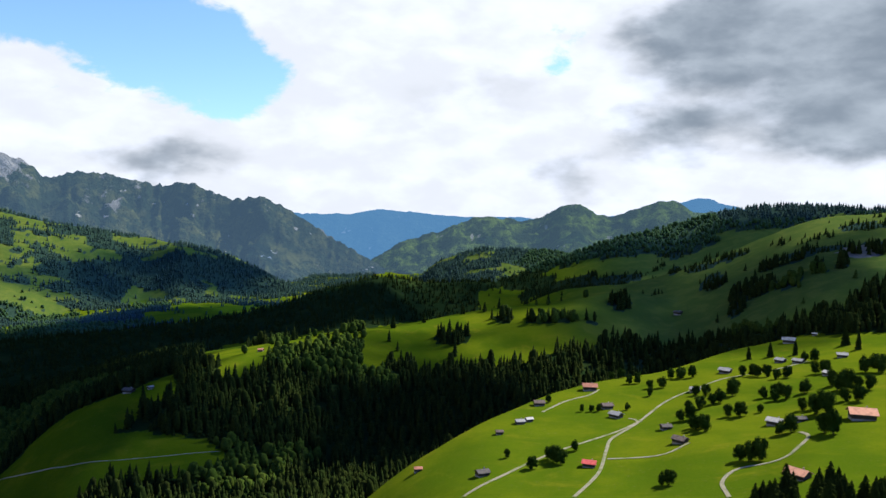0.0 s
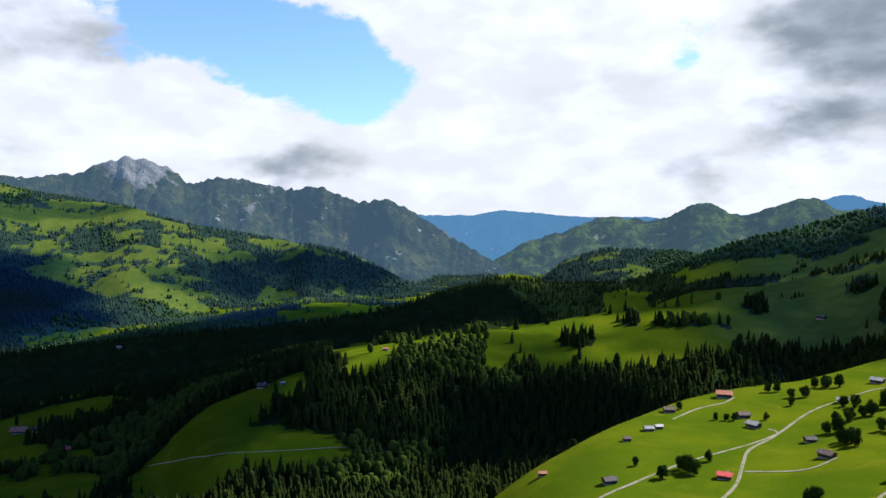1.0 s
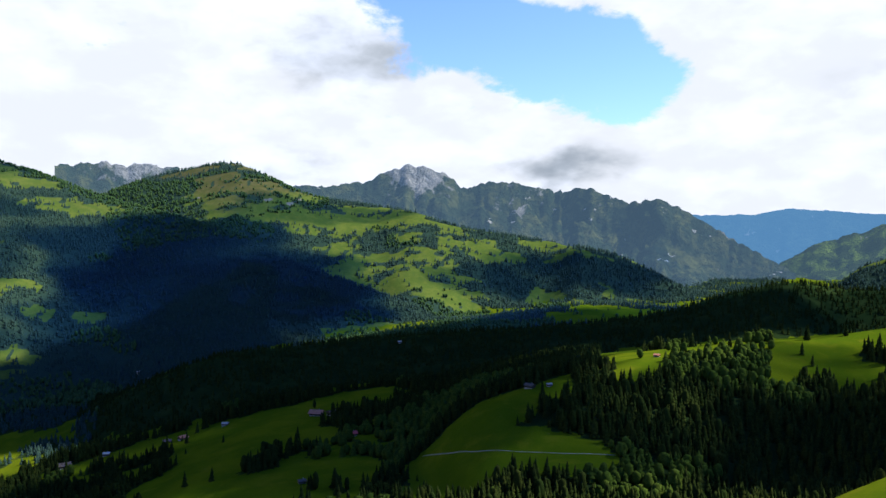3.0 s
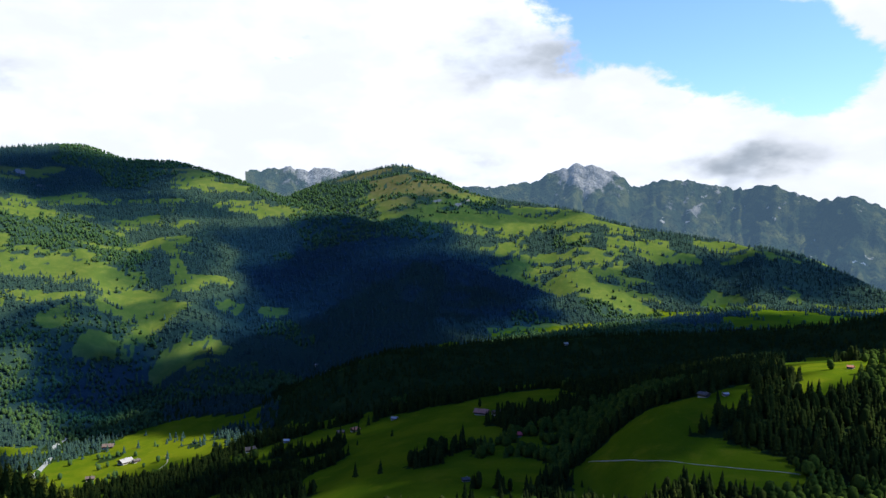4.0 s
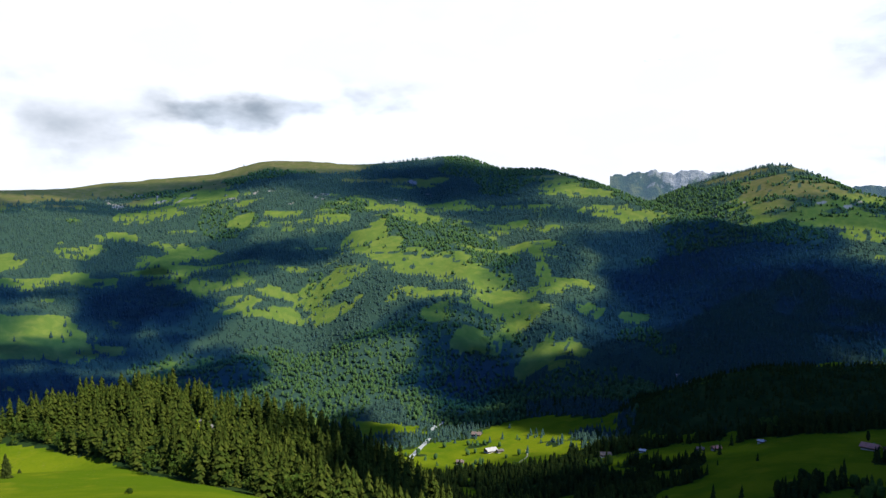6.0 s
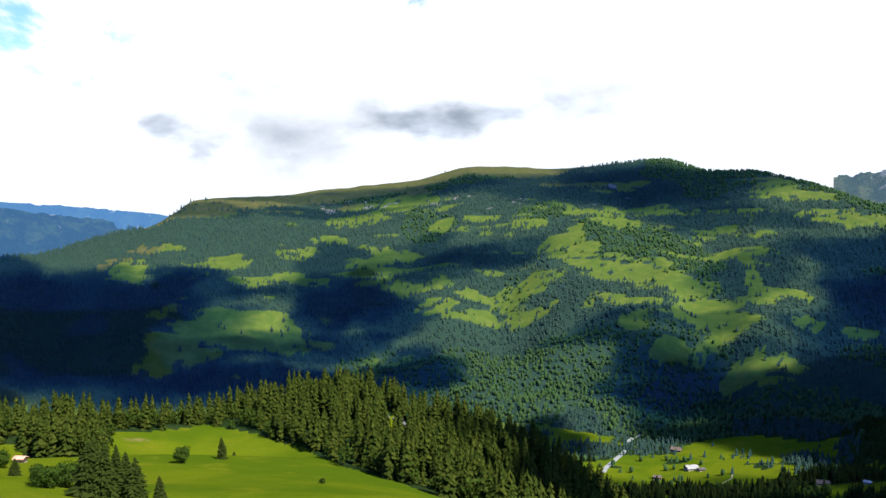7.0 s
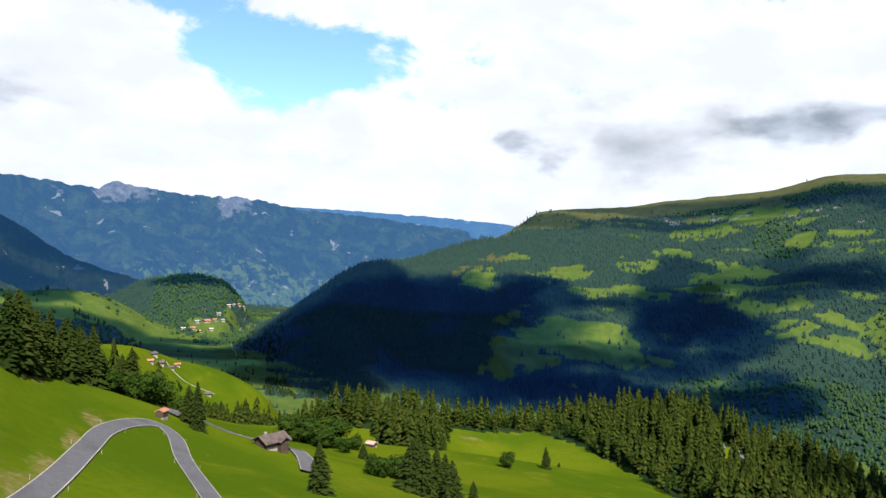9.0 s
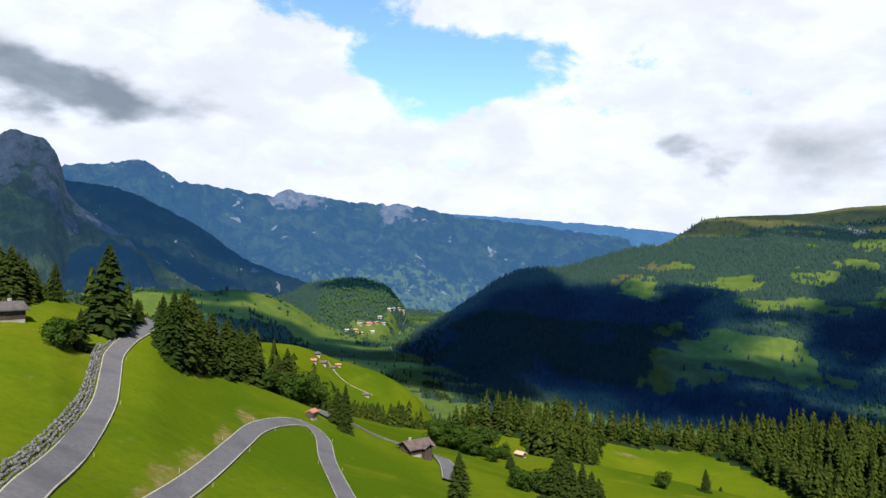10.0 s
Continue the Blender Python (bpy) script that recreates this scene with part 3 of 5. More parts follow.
def spot(az, r):
    """A place on the ground."""
    a = radians(az)
    return Vector((-r * math.sin(a), r * math.cos(a), float(land(np.array(az, float), np.array(r, float)))))


def ground_at(x, y):
    az, r = polar(np.asarray(x, float), np.asarray(y, float))
    return land(az, r)


# ---- the ground, one sheet ----
def build_ground():
    az = np.concatenate([np.arange(-38, 156, 0.23), np.arange(156, 322, 2.0)])
    r = np.concatenate([[0.05], np.geomspace(8, 100, 12, endpoint=False), np.geomspace(100, 720, 150, endpoint=False), np.geomspace(720, 1900, 72, endpoint=False), np.geomspace(1900, 3760, 85)])
    A, R = np.meshgrid(az, r)
    z, owner = land(A, R, True)
    wood = woods(A, R, owner)
    X, Y = -R * np.sin(np.radians(A)), R * np.cos(np.radians(A))
    rows, cols = A.shape
    verts = np.stack([X.ravel(), Y.ravel(), z.ravel()], 1)
    i, j = np.meshgrid(np.arange(rows - 1), np.arange(cols), indexing="ij")
    k = (j + 1) % cols
    faces = np.stack([i * cols + j, i * cols + k, (i + 1) * cols + k, (i + 1) * cols + j], -1)
    faces = faces[..., ::-1].reshape(-1, 4)
    me = mesh_from("ground", verts, faces, 4, M_GROUND)
    own = np.asarray(OWNERS)[owner]
    # Sets the haze-dulled grass of the far slopes as well as the heath.
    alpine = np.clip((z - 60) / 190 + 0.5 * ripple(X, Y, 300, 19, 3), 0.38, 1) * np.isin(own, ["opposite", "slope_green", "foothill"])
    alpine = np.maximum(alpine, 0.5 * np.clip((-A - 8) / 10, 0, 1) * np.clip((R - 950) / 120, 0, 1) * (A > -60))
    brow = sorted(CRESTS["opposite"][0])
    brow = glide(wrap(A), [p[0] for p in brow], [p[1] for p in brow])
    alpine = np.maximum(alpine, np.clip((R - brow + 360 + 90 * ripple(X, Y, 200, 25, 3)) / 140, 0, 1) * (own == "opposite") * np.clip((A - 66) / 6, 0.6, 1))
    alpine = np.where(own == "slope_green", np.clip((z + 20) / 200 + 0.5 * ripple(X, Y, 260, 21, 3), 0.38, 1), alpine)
    # Grass past 1250 m is dulled by distance, haze put into colour.
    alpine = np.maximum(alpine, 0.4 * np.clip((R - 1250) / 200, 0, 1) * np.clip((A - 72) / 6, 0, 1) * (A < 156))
    rough = ripple(X, Y, 120, 91, 4, 0.6)
    stone = np.clip((rough - 0.30) * 3, 0, 1) * np.clip((R - 1700) / 300, 0, 1) * np.isin(own, ["opposite", "slope_green"]) * np.clip((z + 60) / 150, 0, 0.75)
    below = np.where(own == "opposite", np.exp(-((z - 120) / 70) ** 2) * np.clip((A - 66) / 4, 0, 1) * np.clip((96 - A) / 4, 0, 1), 0)
    stone = np.maximum(stone, below * np.clip(0.16 + 1.1 * ripple(X, Y, 46, 93, 4, 0.7), 0, 0.8))
    stone = np.maximum(stone, np.clip((1 - ((A + 30.5) / 2.2) ** 2 - ((R - 1290) / 70) ** 2) * 0.8 + 0.3 * rough, 0, 0.8) * (np.abs(A + 30.5) < 3) * (np.abs(R - 1290) < 90))
    worn = np.zeros_like(R)
    for a, d, wa, wd in ((138.2, 132, 2.4, 13), (136.6, 149, 1.5, 12), (139.8, 121, 1.4, 8), (134.6, 176, 0.9, 14), (133.2, 205, 1.2, 12), (135.2, 172, 0.5, 8), (141.2, 223, 0.9, 8), (136.9, 224, 0.8, 6), (143.0, 192, 0.35, 10), (105.5, 525, 1.2, 7), (146.6, 135, 0.3, 3)):
        worn = np.maximum(worn, 1 - ((A - a) / wa) ** 2 - ((R - d) / wd) ** 2)
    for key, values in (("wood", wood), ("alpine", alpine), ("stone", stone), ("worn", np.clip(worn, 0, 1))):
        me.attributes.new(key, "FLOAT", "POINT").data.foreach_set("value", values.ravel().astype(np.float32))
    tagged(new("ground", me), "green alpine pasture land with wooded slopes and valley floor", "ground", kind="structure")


build_ground()


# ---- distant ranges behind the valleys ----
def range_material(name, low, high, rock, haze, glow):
    """Hazy far mountains: grass, screes and bare rock, with haze put in as emission."""
    m = bpy.data.materials.new(name)
    m.use_nodes = True
    n = Nodes(m.node_tree)
    place = n.add("ShaderNodeTexCoord").outputs["Object"]
    up = n.add("ShaderNodeAttribute", attribute_name="stone").outputs["Fac"]
    a, b = n.noise(place, 0.010, 9.0, 0.7, 0.5), n.noise(place, 0.019, 9.0, 0.72, 0.3)
    green = n.mix(n.ramp(a, 0.46, 0.58), (*low, 1), (*high, 1))
    bare = n.mix(n.ramp(b, 0.35, 0.7), (*rock, 1), (*[v * 0.5 for v in rock], 1))
    col = n.mix(n.ramp(n.math("ADD", up, n.math("MULTIPLY", n.math("SUBTRACT", b, 0.5), 1.6)), 0.45, 0.62), green, bare)
    tilled = n.add("ShaderNodeAttribute", attribute_name="tilled").outputs["Fac"]
    c = n.noise(place, 0.024, 4.0, 0.55, 0.2)
    col = n.mix(n.math("MULTIPLY", n.ramp(n.math("ADD", c, n.math("MULTIPLY", tilled, 0.22)), 0.60, 0.66), n.ramp(tilled, 0.0, 0.3)), col, (0.10, 0.145, 0.03, 1))
    streak = n.noise(n.vec("MULTIPLY", place, (1.0, 1.0, 0.3)), 0.03, 8.0, 0.7, 0.6)
    col = n.mix(n.math("MULTIPLY", n.ramp(streak, 0.40, 0.62), 0.5), col, n.vec("MULTIPLY", col, (0.35, 0.38, 0.42)))
    # Pale outcrops among the lower woods.
    crop = n.noise(place, 0.013, 3.0, 0.5, 0.8)
    col = n.mix(n.math("MULTIPLY", n.ramp(n.math("ADD", crop, n.math("MULTIPLY", streak, 0.35)), 0.86, 0.90), 0.8), col, (*[v * 1.3 for v in rock], 1))
    bump = n.add("ShaderNodeBump", {"Height": n.math("ADD", n.noise(place, 0.02, 8.0, 0.65), n.math("MULTIPLY", streak, 0.5)), "Strength": 0.9, "Distance": 40.0})
    diffuse = n.add("ShaderNodeBsdfDiffuse", {"Color": col, "Normal": bump.outputs[0]})
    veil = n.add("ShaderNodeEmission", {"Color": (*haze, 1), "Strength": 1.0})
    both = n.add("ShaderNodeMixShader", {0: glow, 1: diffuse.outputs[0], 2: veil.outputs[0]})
    n.put(n.add("ShaderNodeOutputMaterial").inputs[0], both.outputs[0])
    return m


RANGES = {
    "rocky_range": (((56, 3900, 255), (53.5, 4000, 291), (49.7, 4000, 284), (45, 3980, 250), (41.8, 3950, 215), (38.4, 3900, 184), (35.1, 4000, 220), (31.3, 4000, 306), (29.1, 4000, 272), (27.2, 4000, 198),
                     (24.6, 4000, 220), (22.9, 4000, 216), (20.8, 4000, 177), (18.1, 3900, 174), (15.2, 3800, 105), (13.1, 3700, 112), (10.3, 3650, 20), (7.1, 3600, -99), (4, 3550, -215)), 0.55, 40.0),
    "gentle_peaks": (((5.2, 3760, -184), (2.7, 3800, -86), (-1.1, 3800, -1), (-3.1, 3900, 49), (-6.7, 3900, 37), (-10, 3800, 119), (-12.4, 3800, 60), (-14.6, 3780, 98), (-17, 3780, 143), (-18.8, 3780, 82), (-20.8, 4000, 100), (-24.9, 4000, 27), (-30, 4000, -50)), 0.42, 21.0),
    "blue_range": (((14, 4700, 70), (12.5, 4700, 74), (9.9, 4700, 62), (7, 4700, 64), (4, 4700, 95), (1.5, 4700, 75), (-1, 4700, 60), (-8, 4700, 60), (-15, 4650, 90), (-19, 4600, 184), (-21, 4600, 141), (-26, 4600, 60)), 1.0, 14.0),
    "cliff_mountain": (((162, 2950, 380), (149.8, 2950, 306), (148.6, 2950, 322), (148.0, 2950, 314), (147.0, 2950, 305), (146.3, 2950, 268), (145.8, 2950, 215), (145.4, 2940, 125), (143.6, 2930, 40), (141.2, 2900, -46), (139.5, 2850, -108), (136, 2800, -215), (132, 2700, -330)), 0.95, 24.0),
    "cliff_range": (((150, 3700, 200), (147.4, 3700, 178), (145.5, 3800, 285), (143.6, 3900, 302), (141.2, 3950, 340), (139.3, 4000, 298), (138.3, 4000, 250), (135, 4100, 236), (132.3, 4150, 210), (130.8, 4200, 246),
                     (128.8, 4200, 222), (125.5, 4300, 198), (122, 4350, 200), (119, 4430, 155), (116.3, 4500, 140), (112, 4600, 110), (104, 4700, 30), (96, 4700, -120)), 0.62, 24.0),
    # Follows the edge of a shaded zone; shade put into its dark colour.
    "shade_spur": (((150, 3300, 200), (146.5, 3300, 190), (144.0, 3300, 180), (141.5, 3300, 155), (139.0, 3300, 90), (136.5, 3300, 10), (134.2, 3250, -80), (131.8, 3200, -140), (129.0, 3150, -190), (126, 3100, -290)), 0.5, 16.0),
    "misty_range": (((122, 4750, 185), (119.2, 4750, 173), (117, 4750, 172), (112.9, 4750, 155), (108.8, 4750, 141), (103.8, 4750, 108), (98, 4750, 60)), 1.3, 12.0),
}


ROCKY = {"rocky_range": ((31, 3.4, 1.5), (23.6, 2.4, 1.0), (18, 1.6, 0.8), (51, 3.2, 1.1), (9, 3, 0.5)), "cliff_mountain": ((149, 6, 1.3), (141, 4, 0.8)), "cliff_range": ((130.8, 2.6, 1.25), (123, 3, 1.0), (135, 1.5, 0.6), (140, 3, 0.4), (116, 2, 0.6)), "shade_spur": ((134, 3, 0.55), (138, 2, 0.35)), "gentle_peaks": ((-10, 1.2, 0.7), (-17, 1.2, 0.4))}

TILLED = {"cliff_range": ((118, 6, 1.0), (126, 4, 0.8)), "gentle_peaks": ((-3, 5, 0.6), (-10, 4, 0.8)), "shade_spur": ((128, 3, 0.5),)}


def build_range(name, glow_mat, label):
    crest, fall, rough = RANGES[name]
    pts = sorted(crest)
    a0, a1 = pts[0][0], pts[-1][0]
    az = np.arange(a0, a1, 0.16)
    cr, cz = glide(az, [p[0] for p in pts], [p[1] for p in pts]), glide(az, [p[0] for p in pts], [p[2] for p in pts])
    x0, y0 = -cr * np.sin(np.radians(az)), cr * np.cos(np.radians(az))
    crag = 1 - 2 * np.abs(ripple(x0, y0, 150, 7, 5, 0.66))
    tooth = 1 - 2 * np.abs(ripple(x0, y0, 52, 17, 3, 0.6))
    cz = cz + rough * (0.45 * (crag - 0.45) + 0.40 * (tooth - 0.45))
    down = np.concatenate([-np.linspace(0, 1, 8)[:0:-1] * 120, np.geomspace(1, 1500, 80) - 1])
    D, A = np.meshgrid(down, az, indexing="ij")
    R = cr[None] - D
    X, Y = -R * np.sin(np.radians(A)), R * np.cos(np.radians(A))
    wob = ripple(X, Y, 420, 23, 5, 0.55)
    # Ribs and gullies that run down the slope.
    run = np.radians(A) * cr[None]
    left = np.abs(ripple(run + 0.75 * D + 150 * wob, D * 0.8 - 0.2 * run, 300, 29, 5, 0.55))
    right = np.abs(ripple(run - 0.75 * D + 150 * wob, D * 0.8 + 0.2 * run + 700, 300, 47, 5, 0.55))
    gully = 1 - np.minimum(left, right) * 2.4
    Z = cz[None] - fall * np.abs(D) * (1 + 0.25 * wob) - rough * 2.6 * gully.clip(0, 1) * np.clip(np.abs(D) / 160, 0, 1)
    verts = np.stack([X.ravel(), Y.ravel(), Z.ravel()], 1)
    rows, cols = X.shape
    i, j = np.meshgrid(np.arange(rows - 1), np.arange(cols - 1), indexing="ij")
    faces = np.stack([i * cols + j, i * cols + j + 1, (i + 1) * cols + j + 1, (i + 1) * cols + j], -1).reshape(-1, 4)
    me = mesh_from(name, verts, faces, 4, glow_mat)
    focus = sum(w * np.exp(-((A - c) / h) ** 2) for c, h, w in ROCKY.get(name, ((0, 1, 0),)))
    patchy = ripple(X, Y, 130, 37, 4, 0.62)
    high = np.clip(focus * (0.95 - np.abs(D) / 420) + 0.55 * patchy + 0.35 * (0.6 - gully) - 0.26, 0, 1)
    me.attributes.new("stone", "FLOAT", "POINT").data.foreach_set("value", high.ravel().astype(np.float32))
    fields = sum(w * np.exp(-((A - c) / h) ** 2) for c, h, w in TILLED.get(name, ((0, 1, 0),))) * np.clip((D - 380) / 350, 0, 1) + 0 * A
    me.attributes.new("tilled", "FLOAT", "POINT").data.foreach_set("value", fields.ravel().astype(np.float32))
    tagged(new("backdrop", me), label, "mountain range", kind="structure")


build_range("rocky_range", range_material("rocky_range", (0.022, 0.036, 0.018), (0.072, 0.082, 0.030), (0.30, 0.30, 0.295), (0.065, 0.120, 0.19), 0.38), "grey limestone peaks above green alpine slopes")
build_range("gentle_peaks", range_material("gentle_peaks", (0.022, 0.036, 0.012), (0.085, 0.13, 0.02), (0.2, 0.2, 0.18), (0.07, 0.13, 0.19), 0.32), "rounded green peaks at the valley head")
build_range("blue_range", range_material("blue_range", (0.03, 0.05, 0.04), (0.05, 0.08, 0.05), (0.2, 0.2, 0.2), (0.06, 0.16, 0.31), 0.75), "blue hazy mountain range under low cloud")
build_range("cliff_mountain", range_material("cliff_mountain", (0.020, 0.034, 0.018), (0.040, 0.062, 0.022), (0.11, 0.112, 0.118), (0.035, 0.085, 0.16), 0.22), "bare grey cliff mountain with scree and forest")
build_range("shade_spur", range_material("shade_spur", (0.010, 0.018, 0.014), (0.018, 0.030, 0.018), (0.20, 0.20, 0.20), (0.012, 0.050, 0.120), 0.42), "steep forest spur with shade put into its dark colour and pale rock outcrops")
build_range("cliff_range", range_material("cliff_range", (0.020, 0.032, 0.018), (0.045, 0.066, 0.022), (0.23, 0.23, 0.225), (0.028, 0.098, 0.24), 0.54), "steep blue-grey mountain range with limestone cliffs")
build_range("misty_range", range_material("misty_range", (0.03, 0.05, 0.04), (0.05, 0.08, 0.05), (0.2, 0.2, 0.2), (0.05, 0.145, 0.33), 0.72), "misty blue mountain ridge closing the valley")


# ---- woods ----
def fir_template(tiers, sides, seed):
    rng = np.random.default_rng(seed)
    verts, faces = [], []
    for t in range(tiers):
        f = t / tiers
        z0, z1 = 0.06 + 0.80 * f, min(0.06 + 0.80 * f + 1.35 / tiers, 1.0)
        if t == tiers - 1:
            z1 = 1.0
        rad = 0.5 * (1 - f) ** 0.85 + 0.05
        base = len(verts)
        for k in range(sides):
            a = 2 * math.pi * (k + rng.uniform(-0.2, 0.2)) / sides + t * 0.7
            q = rad * (rng.uniform(0.82, 1.12) if k % 2 else rng.uniform(0.5, 0.8) if sides > 5 else rng.uniform(0.7, 1.1))
            verts.append((q * math.cos(a), q * math.sin(a), z0 + rng.uniform(-0.05, 0.03)))
        verts.append((0, 0, z1))
        for k in range(sides):
            faces.append((base + k, base + (k + 1) % sides, base + sides))
    return np.array(verts), np.array(faces)


def shaggy_fir(tiers, sides, seed):
    """A fuller crown of uneven, drooping sprays with no plain tiers."""
    rng = np.random.default_rng(seed + 50)
    verts, faces = [], []
    plump = rng.uniform(0.45, 0.75)
    for t in range(tiers):
        f = t / tiers
        rad = 0.5 * (1 - f) ** plump + 0.03
        for k in range(sides):
            a = 2 * math.pi * (k + rng.uniform(-0.4, 0.4)) / sides + t * 2.4
            q = rad * rng.uniform(0.5, 1.15)
            z = 0.04 + 0.88 * f + rng.uniform(-0.04, 0.05)
            wide = (0.7 + 0.5 * rng.uniform()) * math.pi / sides
            base = len(verts)
            top = min(z + rng.uniform(0.05, 0.12), 1.0)
            verts += [(0.0, 0.0, top), (q * 0.8 * math.cos(a - wide), q * 0.8 * math.sin(a - wide), z - 0.01), (q * math.cos(a), q * math.sin(a), z - 0.035), (q * 0.8 * math.cos(a + wide), q * 0.8 * math.sin(a + wide), z - 0.01)]
            faces += [(base, base + 1, base + 2), (base, base + 2, base + 3)]
    return np.array(verts), np.array(faces)


def round_tree(rings, sides, seed):
    """A lumpy leafy crown for woods far off."""
    rng = np.random.default_rng(seed + 90)
    verts, faces = [(0, 0, 0.02)], []
    for i in range(rings):
        e = math.pi * (i + 0.8) / (rings + 0.6)
        for k in range(sides):
            a = 2 * math.pi * (k + 0.5 * (i % 2) + rng.uniform(-0.25, 0.25)) / sides
            q = 0.5 * math.sin(e) ** 0.8 * rng.uniform(0.72, 1.15)
            verts.append((q * math.cos(a), q * math.sin(a), 0.5 - 0.48 * math.cos(e) + rng.uniform(-0.05, 0.05)))
    verts.append((0, 0, 1.0))
    last = len(verts) - 1
    for k in range(sides):
        m = (k + 1) % sides
        faces.append((0, 1 + m, 1 + k))
        for i in range(rings - 1):
            p, q = 1 + i * sides, 1 + (i + 1) * sides
            faces += [(p + k, p + m, q + k), (p + m, q + m, q + k)]
        faces.append((last - sides + k, last - sides + m, last))
    return np.array(verts), np.array(faces)


def leafy_tuft(seed, leaves=130):
    """A crown of many leaf clumps, uneven in outline."""
    rng = np.random.default_rng(seed + 200)
    verts, faces = [], []
    lobes = rng.normal(0, 1, (9, 3))
    lobes = lobes / np.linalg.norm(lobes, axis=1)[:, None] * (0.24, 0.24, 0.26) + (0, 0, 0.52)
    for k in range(leaves):
        d = rng.normal(0, 1, 3)
        d /= np.linalg.norm(d)
        p = lobes[k % 9] + d * rng.uniform(0.14, 0.25)
        t = np.cross(d, rng.normal(0, 1, 3))
        t /= np.linalg.norm(t)
        b = np.cross(d, t) + d * rng.uniform(-0.5, 0.5)
        q = rng.uniform(0.05, 0.10)
        base = len(verts)
        verts += [p - t * q, p + t * q * 0.8 - b * q * 0.3, p + b * q]
        faces.append((base, base + 1, base + 2))
    return np.array(verts), np.array(faces)


def joined_wood(name, places, heights, widths, templates, mat, label, rng):
    """One mesh of many trees."""
    vs, fs, base = [], [], 0
    which = rng.integers(0, len(templates), len(places))
    for k, (tv, tf) in enumerate(templates):
        pick = np.where(which == k)[0]
        if not len(pick):
            continue
        a = rng.uniform(0, 6.28, len(pick))[:, None]
        lean = rng.normal(0, 0.03, (len(pick), 2))
        w, h = widths[pick][:, None], heights[pick][:, None]
        x = (tv[:, 0] * np.cos(a) - tv[:, 1] * np.sin(a)) * w + tv[:, 2] * h * lean[:, :1]
        y = (tv[:, 0] * np.sin(a) + tv[:, 1] * np.cos(a)) * w + tv[:, 2] * h * lean[:, 1:]
        z = tv[:, 2] * h
        p = places[pick]
        v = np.stack([x + p[:, :1], y + p[:, 1:2], z + p[:, 2:]], -1)
        f = tf[None] + (np.arange(len(pick)) * len(tv))[:, None, None] + base
        vs.append(v.reshape(-1, 3)), fs.append(f.reshape(-1, 3))
        base += len(pick) * len(tv)
    me = mesh_from(name, np.concatenate(vs), np.concatenate(fs), 3, mat, smooth=False)
    return tagged(new(name, me), label, "forest", kind="stuff")


def scatter(r0, r1, spacing, rng, az0=-38.0, az1=156.0):
    count = int(radians(az1 - az0) * (r1 * r1 - r0 * r0) / 2 / spacing ** 2)
    r = np.sqrt(rng.uniform(r0 * r0, r1 * r1, count))
    az = rng.uniform(az0, az1, count)
    z, owner = land(az, r, True)
    w = woods(az, r, owner)
    return az, r, z, owner, w


